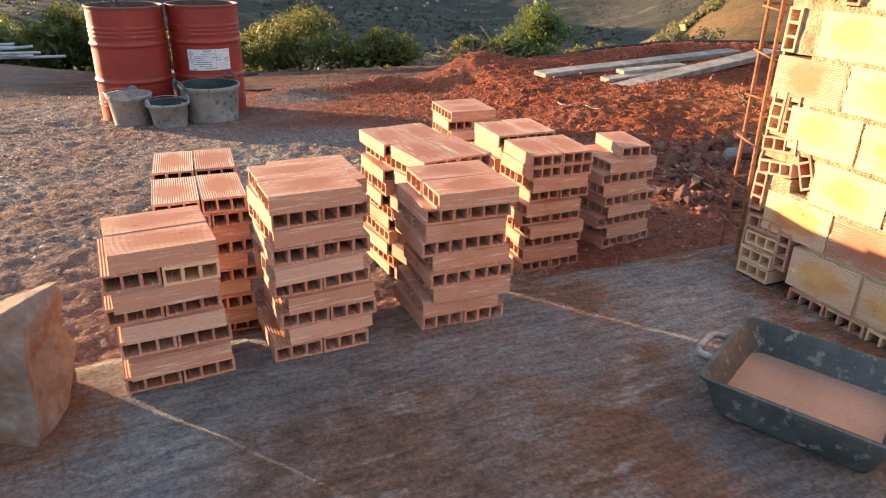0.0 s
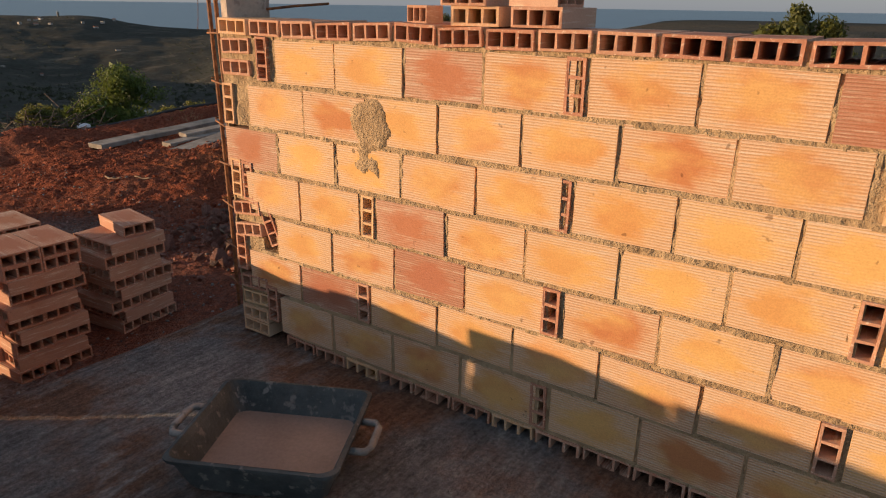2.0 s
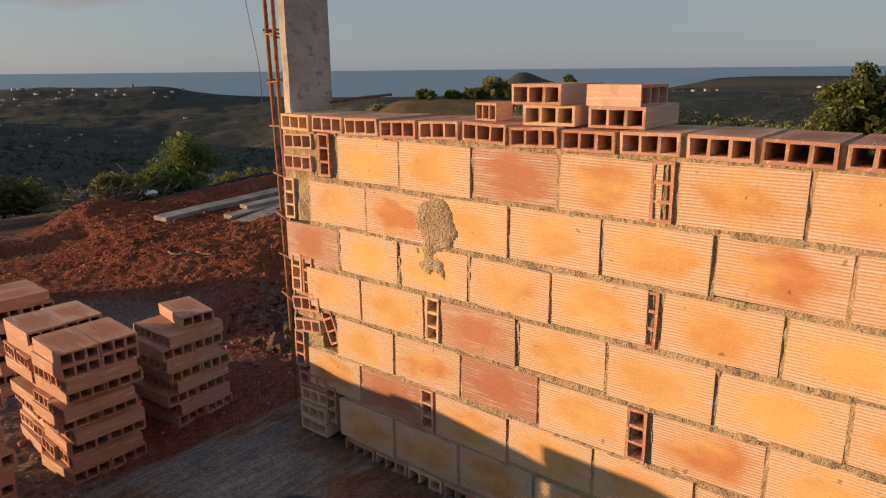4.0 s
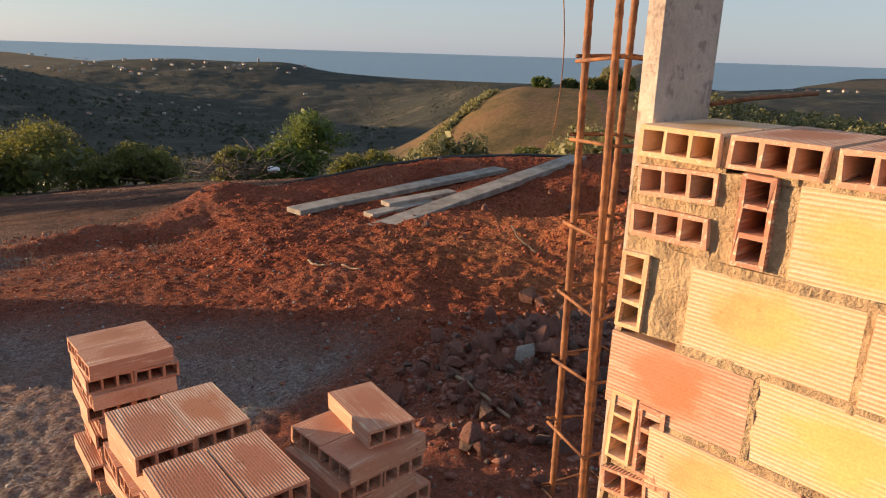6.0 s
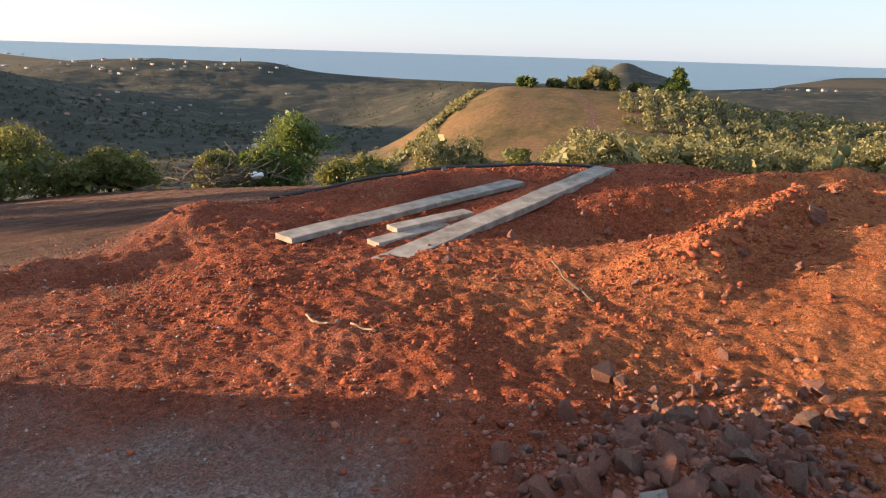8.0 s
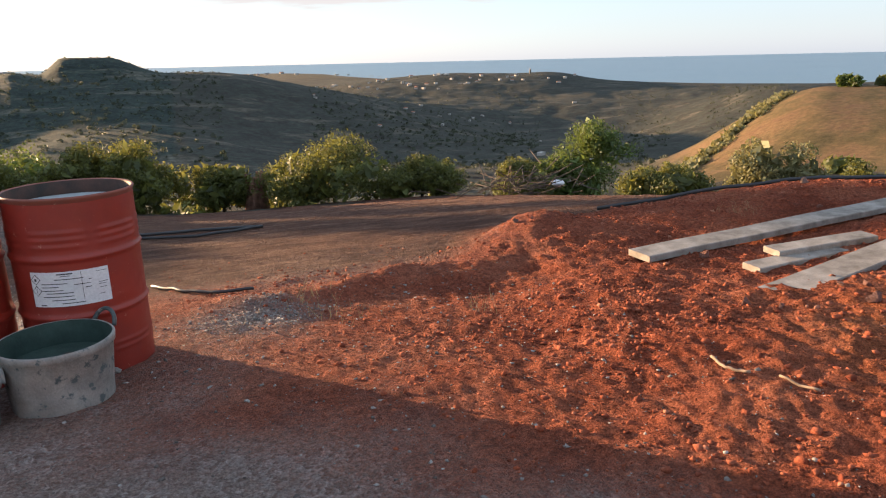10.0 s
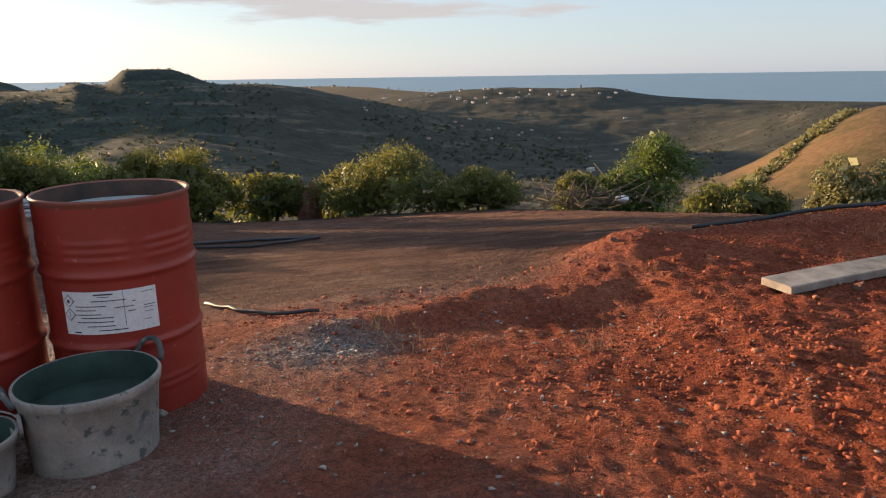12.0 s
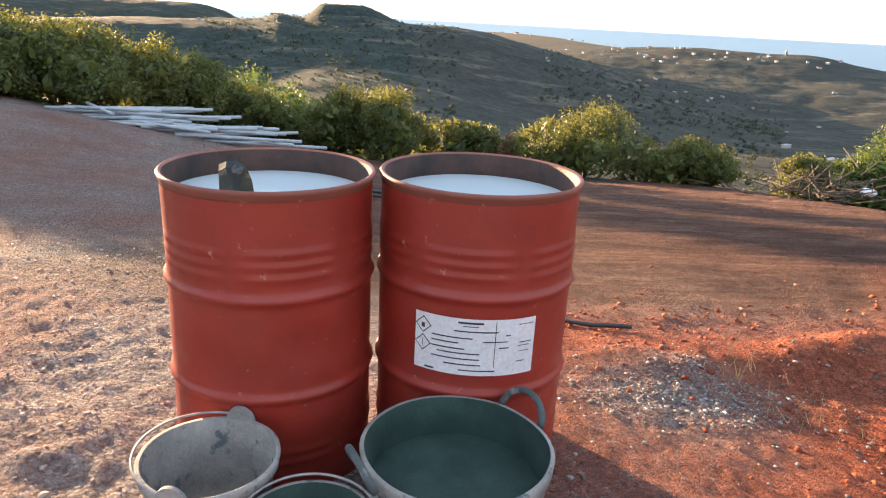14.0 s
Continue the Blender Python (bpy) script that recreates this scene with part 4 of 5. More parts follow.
def drum(x, y, z, turn, label, labelled):
    root = tagged(new("oil_drum"), label, "drum", "drums beside the buckets", "thing")
    root.matrix_basis = pose(x, y, z, 0, 0, turn)
    h, r, n = 1.035, 0.31, 96
    zs = [0.0, 0.004, 0.018, 0.03] + list(np.linspace(0.05, h - 0.03, 110))
    bm = bmesh.new()
    rings = []
    for zz in zs:
        ring = []
        for k in range(n):
            a = 2 * math.pi * k / n
            rr = r + 0.011 * max(math.exp(-((zz - c) / 0.013) ** 2) for c in (0.42, 0.725))
            if zz < 0.02:
                rr = r + (0.006 if zz > 0.001 else -0.004)
            press = float(1 - step(np.array(abs(((k / n * 6 + 0.15) % 1) - 0.5)), 0.36, 0.42))
            rr += 0.0045 * press * sum(math.exp(-((zz - c) / 0.009) ** 2) for c in (0.79, 0.825, 0.86, 0.24, 0.205))
            rr += 0.004 * noise.noise(Vector((math.cos(a) * 1.6 + x, math.sin(a) * 1.6, zz * 2.2)))
            ring.append(bm.verts.new((rr * math.cos(a), rr * math.sin(a), zz)))
        rings.append(ring)
    for p, q in zip(rings, rings[1:]):
        for k in range(n):
            bm.faces.new((p[k], p[(k + 1) % n], q[(k + 1) % n], q[k]))
    bm.faces.new(list(reversed(rings[0])))
    part("shell", bm, RED_PAINT, root, smooth=True)
    bm = bmesh.new()
    spin(bm, [(r - 0.003, h - 0.034), (r + 0.006, h - 0.014), (r + 0.009, h - 0.005), (r + 0.004, h + 0.002), (r - 0.006, h - 0.003)], n)
    part("rim", bm, WORN_RIM, root, "worn red rolled rim", True)
    bm = bmesh.new()
    spin(bm, [(r - 0.006, h - 0.003), (r - 0.009, h - 0.05), (r - 0.01, 0.5)], n)
    part("inner_wall", bm, DARK_INSIDE, root, "dark inside of the drum", True)
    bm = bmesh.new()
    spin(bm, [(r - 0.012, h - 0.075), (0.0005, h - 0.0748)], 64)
    part("water", bm, WATER, root, "still water, its pale blue colour painted as reflected sky", True)
    if labelled:
        drum_label(root, r + 0.006, labelled - turn)
    return root


d2 = drum(1.278, 7.49, 0.53, 0, "red steel drum with a white label, full of water", -93.0)
d1 = drum(0.632, 7.42, 0.53, 30, "red steel drum filled with water, without a label", 0)


# ---- buckets and mortar trough ----
def bail(bm, r, z, fall, lean, wire):
    """A wire handle that has fallen to one side of the rim."""
    pts = []
    for k in range(25):
        a = math.pi * k / 24
        pts.append((r * math.cos(a), r * math.sin(a) * math.cos(fall), z + r * math.sin(a) * math.sin(fall)))
    tube(bm, [pose(0, 0, 0, 0, 0, lean) @ Vector(p) for p in pts], wire, 6)


def bucket(x, y, z, r0, r1, h, turn, fill, label, inside, name="bucket", body=None, tilt=(0, 0)):
    root = tagged(new(name), label, "bucket", "buckets beside the drums", "thing")
    root.matrix_basis = pose(x, y, z, tilt[0], tilt[1], turn)
    n = 56
    bm = bmesh.new()
    rings = spin(bm, [(r0 * 0.97, 0.0), (r0, 0.006), (r0 + (r1 - r0) * 0.5, h * 0.5), (r0 + (r1 - r0) * 0.9, h * 0.9), (r1 + 0.005, h * 0.9 + 0.004), (r1 + 0.009, h - 0.006), (r1 + 0.006, h), (r1 - 0.003, h - 0.001)], n)
    bm.faces.new(list(reversed(rings[0])))
    for v in bm.verts:
        v.co += Vector((noise.noise(v.co * 6 + Vector((x, y, 0))), noise.noise(v.co * 6 + Vector((y, 9, x))), 0)) * 0.006
    part("body", bm, body or CRUST, root, smooth=True)
    bm = bmesh.new()
    spin(bm, [(r1 - 0.003, h - 0.001), (r0 + (r1 - r0) * 0.5 - 0.006, h * 0.5), (r0 - 0.008, 0.02), (0.001, 0.02)], n)
    part("inner_wall", bm, inside, root, smooth=True)
    if fill:
        f = fill[0]
        bm = bmesh.new()
        rr = r0 + (r1 - r0) * f - 0.006
        spin(bm, [(rr, h * f), (0.0005, h * f + 0.0002)], n)
        part("liquid", bm, fill[1], root)
    return root


def ears(root, r, h, lean, mat):
    for s in (0, 180):
        bm = bmesh.new()
        m = pose(0, 0, 0, 0, 0, lean + s) @ Matrix.Translation((r + 0.008, 0, h))
        for k in range(2):
            pts = [(0.006 * (2 * k - 1), 0.042 * math.cos(a), 0.046 * math.sin(a) - 0.012) for a in np.linspace(-0.3, math.pi + 0.3, 16)]
            vs = [bm.verts.new(m @ Vector(p)) for p in pts]
            if k:
                bm.faces.new(vs)
                for i in range(len(vs)):
                    bm.faces.new((old[i], old[(i + 1) % len(vs)], vs[(i + 1) % len(vs)], vs[i]))
            else:
                bm.faces.new(list(reversed(vs)))
                old = vs
        part("ear", bm, mat, root)


b1 = bucket(0.56, 6.92, 0.53, 0.125, 0.175, 0.375, 0, (0.42, SLURRY), "cement-crusted grey plastic bucket with a wire handle beside the drums", CRUST)
ears(b1, 0.175, 0.375, 78, CRUST)
bm = bmesh.new()
bail(bm, 0.187, 0.38, 0.08, 78, 0.0035)
part("handle", bm, WIRE, b1, "thin steel wire handle")
b2 = bucket(0.845, 6.72, 0.535, 0.115, 0.16, 0.325, 0, (0.6, GREEN_INSIDE), "small cement-stained grey bucket half full of water", GREEN_INSIDE)
ears(b2, 0.16, 0.325, 20, CRUST)
bm = bmesh.new()
bail(bm, 0.17, 0.33, 0.06, 20, 0.0035)
part("handle", bm, WIRE, b2, "thin steel wire handle")
b3 = bucket(1.205, 6.925, 0.53, 0.212, 0.247, 0.42, 0, (0.72, GREEN_INSIDE), "large grey rubber tub with two loop handles, stained with cement", GREEN_INSIDE, "rubber_tub")
for lean in (42, 205):
    bm = bmesh.new()
    m = pose(0, 0, 0, 0, 0, lean) @ Matrix.Translation((0.248, 0, 0.40))
    tube(bm, [m @ Vector((0.012 + 0.03 * math.sin(a), 0.075 * math.cos(a), 0.07 * math.sin(a))) for a in np.linspace(0, math.pi, 18)], 0.0105, 8)
    part("handle", bm, DARK_PLASTIC, b3, "dark rubber loop handle", True)
# a dark scoop hooked over the rim of the drum without a label
bm = bmesh.new()
rows_ = []
for i, (u, zz) in enumerate(((-0.02, 0.93), (0.0, 1.02), (0.025, 1.09), (0.06, 1.10), (0.1, 1.05), (0.13, 0.98), (0.14, 0.955))):
    w = (0.02, 0.022, 0.03, 0.036, 0.045, 0.05, 0.045)[i]
    rows_.append([bm.verts.new((0.59 - 0.02 * i / 6 + s * w, 7.2 + u, 0.53 + zz - 0.008 * abs(s) * 2)) for s in (-1, -0.4, 0.3, 1)])
for p, q in zip(rows_, rows_[1:]):
    for k in range(3):
        bm.faces.new((p[k], p[k + 1], q[k + 1], q[k]))
bmesh.ops.solidify(bm, geom=bm.faces[:], thickness=0.006)
bmesh.ops.translate(bm, verts=bm.verts, vec=(0.0, -0.06, 0.0))
tagged(part("scoop", bm, DARK_PLASTIC), "dark plastic scoop hanging over the rim of a drum", "scoop", kind="thing")


def build_trough():
    root = tagged(new("mortar_trough"), "black rubber mortar trough crusted with cement on the slab", "trough", kind="thing")
    root.matrix_basis = pose(2.083, 1.575, 1.003, 0, 0, 26.5)
    def ring(bm, hx, hy, z, c=0.035, n=5):
        out = []
        for sx, sy, a0 in ((1, 1, 0), (-1, 1, 90), (-1, -1, 180), (1, -1, 270)):
            for k in range(n):
                a = radians(a0 + 90 * k / (n - 1))
                out.append(bm.verts.new((sx * (hx - c) + c * math.cos(a), sy * (hy - c) + c * math.sin(a), z)))
        return out
    def skin(bm, rings):
        for p, q in zip(rings, rings[1:]):
            for k in range(len(p)):
                bm.faces.new((p[k], p[(k + 1) % len(p)], q[(k + 1) % len(p)], q[k]))
    bm = bmesh.new()
    rs = [ring(bm, 0.165, 0.185, 0.0), ring(bm, 0.172, 0.192, 0.012), ring(bm, 0.2, 0.222, 0.1), ring(bm, 0.21, 0.232, 0.106), ring(bm, 0.211, 0.233, 0.117), ring(bm, 0.2, 0.222, 0.119)]
    skin(bm, rs)
    bm.faces.new(list(reversed(rs[0])))
    for v in bm.verts:
        v.co += Vector((noise.noise(v.co * 19), noise.noise(v.co * 19 + Vector((5, 0, 0))), noise.noise(v.co * 27) * 0.7)) * 0.006 * (1 if v.co.z > 0.05 else 0.3)
    part("body", bm, DARK_PLASTIC, root)
    bm = bmesh.new()
    rs = [ring(bm, 0.2, 0.222, 0.119), ring(bm, 0.19, 0.21, 0.098), ring(bm, 0.164, 0.182, 0.02)]
    skin(bm, [list(r) for r in rs])
    part("inner_wall", bm, DARK_PLASTIC, root)
    bm = bmesh.new()
    vs = ring(bm, 0.168, 0.187, 0.032)
    bm.faces.new(vs)
    part("dried_mortar", bm, SLURRY, root, "smooth layer of dried pinkish mortar")
    for s in (-1, 1):
        bm = bmesh.new()
        pts = [(0.07, s * 0.222, 0.098), (0.068, s * 0.272, 0.098), (0.045, s * 0.284, 0.098), (-0.045, s * 0.284, 0.098), (-0.068, s * 0.272, 0.098), (-0.07, s * 0.222, 0.098)]
        tube(bm, pts, 0.0105, 8)
        part("handle", bm, CRUST, root, "cement-crusted loop handle", True)


build_trough()


# ---- planks ----
def plank_mesh(length, w, t, seed):
    bm = bmesh.new()
    n = 40
    rows_ = []
    for k in range(n + 1):
        x = length * k / n
        d = 0.006 * noise.noise(Vector((x * 1.3, seed, 0)))
        e = 0.004 * noise.noise(Vector((x * 6, seed, 3)))
        rows_.append([bm.verts.new((x + 0.01 * noise.noise(Vector((y * 30, seed, k))) * (k in (0, n)), y + e, z + d)) for y, z in ((-w / 2, 0), (w / 2, 0), (w / 2, t * 0.85), (w / 2 - 0.006, t), (-w / 2 + 0.006, t), (-w / 2, t * 0.85))])
    for p, q in zip(rows_, rows_[1:]):
        for k in range(6):
            bm.faces.new((p[k], q[k], q[(k + 1) % 6], p[(k + 1) % 6]))
    bm.faces.new(rows_[0])
    bm.faces.new(list(reversed(rows_[-1])))
    bmesh.ops.recalc_face_normals(bm, faces=bm.faces)
    return bm


def plank(a, b, w, t, seed, label):
    a, b = Vector(a), Vector(b)
    d = b - a
    ob = part("plank", plank_mesh(d.length, w, t, seed), WOOD_GREY)
    ob.matrix_basis = Matrix.Translation(a) @ Vector((1, 0, 0)).rotation_difference(d.normalized()).to_matrix().to_4x4()
    return tagged(ob, label, "plank", "planks on the spoil heap", "thing")


plank((4.99, 7.62, 0.69), (8.2, 7.83, 0.80), 0.24, 0.05, 1, "long weathered grey plank lying on red soil")
plank((5.08, 6.45, 0.71), (8.6, 6.9, 1.04), 0.24, 0.06, 2, "long grey plank sloping up over the red spoil heap")
plank((5.42, 6.95, 0.725), (6.2, 6.93, 0.765), 0.17, 0.045, 3, "short weathered plank lying on red soil")
plank((5.72, 7.08, 0.775), (6.56, 6.99, 0.82), 0.17, 0.045, 4, "short weathered plank lying on another plank")

# ---- plants ----
def leaf_material(name, dark, light, glow):
    m, nt, b = material(name, 0.6)
    gi = nt.nodes.new("ShaderNodeNewGeometry")
    c = ramp(nt, gi.outputs["Random Per Island"], [(0.0, dark), (0.6, light), (1.0, tuple(min(1, k * 1.5) for k in light))])
    nt.links.new(c, b.inputs["Base Color"])
    tr = nt.nodes.new("ShaderNodeBsdfTranslucent")
    nt.links.new(mixed(nt, 0.5, c, glow), tr.inputs[0])
    mx = nt.nodes.new("ShaderNodeMixShader")
    mx.inputs[0].default_value = 0.36
    nt.links.new(b.outputs[0], mx.inputs[1])
    nt.links.new(tr.outputs[0], mx.inputs[2])
    nt.links.new(mx.outputs[0], nt.nodes["Material Output"].inputs["Surface"])
    return m


LEAF = leaf_material("mastic_leaves", (0.026, 0.04, 0.012), (0.105, 0.12, 0.03), (0.32, 0.29, 0.05))
LEAF_GREEN = leaf_material("pine_leaves", (0.024, 0.046, 0.012), (0.085, 0.13, 0.03), (0.24, 0.28, 0.045))
LEAF_GREY = leaf_material("olive_leaves", (0.06, 0.065, 0.028), (0.21, 0.2, 0.09), (0.36, 0.31, 0.09))
LEAF_FAR = leaf_material("far_scrub_leaves", (0.032, 0.042, 0.026), (0.062, 0.074, 0.045), (0.08, 0.08, 0.035))
BARK = rough_material("bark", (0.06, 0.045, 0.035), (0.14, 0.1, 0.075), 12.0, 0.8, 0.01)


def leaf_cloud(rng, blobs, count, size):
    """Leaves as small bent quads, thick near the skin of overlapping blobs: (centre, radii) each."""
    vol = np.array([b[1][0] * b[1][1] * b[1][2] for b in blobs]) ** 0.67
    pick = rng.choice(len(blobs), count, p=vol / vol.sum())
    c = np.array([b[0] for b in blobs])[pick]
    rad = np.array([b[1] for b in blobs])[pick]
    d = rng.normal(size=(count, 3))
    d /= np.linalg.norm(d, axis=1)[:, None]
    ang = np.arctan2(d[:, 1], d[:, 0])
    lump = 1 + 0.22 * np.sin(ang * 5 + pick) * np.sin(d[:, 2] * 7 + pick * 2) + 0.12 * np.sin(ang * 11 + d[:, 2] * 9)
    s = (1 - 0.55 * rng.random(count) ** 2.2) * lump
    p = c + d * rad * s[:, None]
    n = d + rng.normal(size=(count, 3)) * 0.75
    n /= np.linalg.norm(n, axis=1)[:, None]
    u = np.cross(n, rng.normal(size=(count, 3)))
    u /= np.linalg.norm(u, axis=1)[:, None]
    v = np.cross(n, u)
    w = size * (0.5 + 1.0 * rng.random(count))[:, None]
    verts = np.stack([p - u * w, p - v * w * 0.45 + n * w * 0.12, p + u * w, p + v * w * 0.45 + n * w * 0.12], 1).reshape(-1, 3)
    faces = np.arange(count * 4).reshape(-1, 4)
    return verts, faces


def mesh_of(name, verts, faces, mat):
    me = bpy.data.meshes.new(name)
    me.vertices.add(len(verts))
    me.vertices.foreach_set("co", np.asarray(verts, dtype=np.float32).ravel())
    k = faces.shape[1]
    me.loops.add(faces.size)
    me.loops.foreach_set("vertex_index", faces.astype(np.int32).ravel())
    me.polygons.add(len(faces))
    me.polygons.foreach_set("loop_start", np.arange(0, faces.size, k, dtype=np.int32))
    me.polygons.foreach_set("loop_total", np.full(len(faces), k, dtype=np.int32))
    me.update()
    me.materials.append(mat)
    return me


def shrub(x, y, h, w, seed, mat, label, name="shrub", tall=False, leaves=5200, size=0.085):
    rng = np.random.default_rng(seed)
    z = ground_at(x, y)
    root = tagged(new(name), label, "tree" if tall else "shrub", "trees and shrubs below the site", "thing")
    root.matrix_basis = pose(x, y, z - 0.05)
    blobs = []
    k = 9 if not tall else 11
    for i in range(k):
        if tall:
            f = i / (k - 1)
            rr = w * 0.5 * (1.0 - 0.55 * f) * (0.55 + 0.2 * rng.random())
            a = rng.uniform(0, 6.28)
            o = w * 0.5 * (1 - 0.85 * f) * 0.6
            blobs.append(((math.cos(a) * o, math.sin(a) * o, h * (0.16 + 0.7 * f)), (rr, rr, h * 0.17)))
        else:
            a = i / k * 6.28 + rng.uniform(-0.3, 0.3)
            o = w * 0.31 * (0.35 + rng.random()) * (i > 0)
            rr = w * (0.17 + 0.09 * rng.random())
            zc = h * (0.3 + 0.36 * rng.random() * (1 - o / w)) if i else h * 0.58
            blobs.append(((math.cos(a) * o, math.sin(a) * o, zc), (rr, rr, min(h - zc, zc) * (0.85 + 0.2 * rng.random()))))
    clumps = []
    for c, r in blobs:
        for q in range(12):
            d = rng.normal(size=3)
            d[2] = d[2] * 0.8 + 0.1
            d /= np.linalg.norm(d)
            m = rng.uniform(0.3, 0.52)
            clumps.append((tuple(np.array(c) + d * np.array(r) * 0.8), (r[0] * m, r[1] * m, min(r[2], r[0]) * m)))
    v, f = leaf_cloud(rng, clumps, leaves, size)
    v2, f2 = leaf_cloud(rng, [(c, tuple(0.72 * k for k in r)) for c, r in blobs], leaves // 14, size * 3.6)
    v, f = np.concatenate([v, v2]), np.concatenate([f, f2 + len(v)])
    crown = new("crown", mesh_of("crown", v, f, mat))
    crown.parent = root
    bm = bmesh.new()
    tube(bm, [(0, 0, -0.1), (0.04, 0.02, h * 0.2), (0.0, 0.05, h * 0.45)], [0.05 * h ** 0.5, 0.045 * h ** 0.5, 0.02], 7)
    part("trunk", bm, BARK, root, smooth=True)
    for c, r in blobs[1:6]:
        bm = bmesh.new()
        tube(bm, [(0, 0, h * 0.12), (c[0] * 0.5, c[1] * 0.5, c[2] * 0.55), (c[0], c[1], c[2])], [0.03, 0.022, 0.008], 6)
        part("limb", bm, BARK, root, smooth=True)
    return root


def from_site(az, d):
    return 1.9 + d * math.sin(radians(az)), 3.0 + d * math.cos(radians(az))


for k, (az, d, top, wide, mat, tall) in enumerate((
    (11.0, 24.0, -5.75, 9.0, LEAF, 0), (18.2, 23.0, -7.5, 7.0, LEAF, 0), (32.1, 27.0, -4.7, 9.5, LEAF_GREEN, 1), (26.5, 25.0, -7.6, 5.5, LEAF, 0), (29.5, 26.0, -7.4, 4.0, LEAF_GREEN, 0), (38.0, 22.0, -8.0, 6.5, LEAF, 0),
    (44.5, 20.0, -6.0, 7.5, LEAF_GREY, 0), (51.0, 22.0, -7.5, 6.0, LEAF, 0), (57.0, 18.5, -5.0, 9.5, LEAF_GREY, 0), (63.5, 21.0, -5.2, 10.0, LEAF_GREY, 0), (70.0, 22.0, -5.1, 10.0, LEAF_GREY, 0), (77.0, 22.0, -5.0, 10.0, LEAF_GREY, 0),
    (2.3, 25.0, -7.1, 5.0, LEAF, 0), (-3.8, 24.5, -5.0, 7.0, LEAF, 0), (-7.6, 24.5, -5.4, 6.0, LEAF, 0), (-12.5, 25.0, -6.4, 6.0, LEAF, 0), (-24.6, 20.5, -1.7, 10.0, LEAF, 0), (-19.0, 22.0, -2.3, 8.5, LEAF, 0), (-28.8, 20.0, -1.5, 10.0, LEAF, 0), (-22.0, 32.0, -1.9, 8.0, LEAF, 0), (-15.0, 24.0, -4.8, 7.0, LEAF, 0),
    (-16.0, 33.0, -4.0, 9.0, LEAF_GREEN, 0), (-10.5, 34.0, -5.0, 8.0, LEAF_GREEN, 0), (91.0, 16.0, 1.0, 7.0, LEAF, 0), (84.0, 24.0, -4.2, 8.0, LEAF_GREY, 0),
)):
    x, y = from_site(az, d)
    hgt = max(1.0, 2.25 + d * math.tan(radians(top)) - ground_at(x, y))
    kind = "grey-green olive tree on the slope below the site" if mat is LEAF_GREY else "dense green tree below the spoil heap" if tall else "dark green leafy shrub on the slope below the site"
    shrub(x, y, hgt, d * radians(wide) * 1.08, 100 + k, mat, kind, "tree" if tall else "olive_tree" if mat is LEAF_GREY else "shrub", bool(tall), (23000 if wide > 9.5 else 17000) if d < 30 else 9000, 0.047 if d < 30 else 0.07)


# two trees out of view, added only to throw shade across the road
for k, (x, y, top, wide) in enumerate(((-37.8, 69.6, 12.0, 4.4), (-44.8, 83.1, 13.5, 4.6))):
    shrub(x, y, top - ground_at(x, y), wide, 150 + k, LEAF_GREEN, "tall dense tree added out of view to shade the dirt road", "tree", True, 9000, 0.34)


def far_trees():
    """The few trees on the crest of the grassy hill."""
    for k, (az, top, wide, mat, tall) in enumerate(((50.4, -1.6, 1.7, LEAF_GREEN, 0), (52.6, -1.7, 1.6, LEAF, 0), (54.3, -1.55, 2.2, LEAF, 0), (55.7, -0.45, 2.3, LEAF_GREY, 0), (57.0, -1.2, 1.8, LEAF, 0), (62.0, -0.5, 2.2, LEAF_GREEN, 1), (61.0, -1.9, 1.6, LEAF_GREEN, 0), (59.2, -2.1, 1.4, LEAF, 0))):
        x, y = from_site(az, 172.0)
        h = max(2.0, 2.25 + 172.0 * math.tan(radians(top)) - ground_at(x, y))
        shrub(x, y, h, 172.0 * radians(wide), 300 + k, mat, "distant tree on the crest of the grassy hill", "tree", bool(tall), 2600, 0.26)


far_trees()


def scrub_cover(name, label, count, seed, where, size, mat, leaves, leaf=0.42):
    """Low bushes over a hillside, each a loose tuft of leaves."""
    rng = np.random.default_rng(seed)
    vs, fs, base = [], [], 0
    spots = where(rng, count)
    zz = height(spots[:, 0], spots[:, 1])
    dist = np.hypot(spots[:, 0] - 2, spots[:, 1] - 3)
    for (x, y), z, d in zip(spots, zz, dist):
        r = size(rng, d)
        n = leaves
        v, f = leaf_cloud(rng, [((x, y, z + r * 0.45), (r, r, r * 0.62))], n, r * leaf)
        vs.append(v)
        fs.append(f + base)
        base += len(v)
    tagged(new(name, mesh_of(name, np.concatenate(vs), np.concatenate(fs), mat)), label, "bushes", kind="stuff")


def polar(lo, hi, near, far, clump=0.0):
    def where(rng, count):
        out = []
        while len(out) < count:
            a, r = rng.uniform(lo, hi), math.exp(rng.uniform(math.log(near), math.log(far)))
            x, y = 2 + r * math.sin(radians(a)), 3 + r * math.cos(radians(a))
            if clump and fractal(np.array([x / (0.11 * r)]), np.array([y / (0.11 * r)]), 2, 77)[0] < clump:
                continue
            out.append((x, y))
        return np.array(out)
    return where


def grove(rng, count):
    """Olive trees planted in rows."""
    out = []
    for r in np.arange(36.0, 165.0, 3.7):
        for a in np.arange(55.5, 80.0, 240.0 / r / 1.1):
            edge = 58.5 + 0.03 * (165 - r) - 4.0 * (r < 60)
            if a < edge + rng.uniform(-1, 1) or rng.random() < 0.1:
                continue
            aa, rr = a + rng.uniform(-0.25, 0.25) * 100 / r, r + rng.uniform(-0.9, 0.9)
            out.append((2 + rr * math.sin(radians(aa)), 3 + rr * math.cos(radians(aa))))
    return np.array(out)


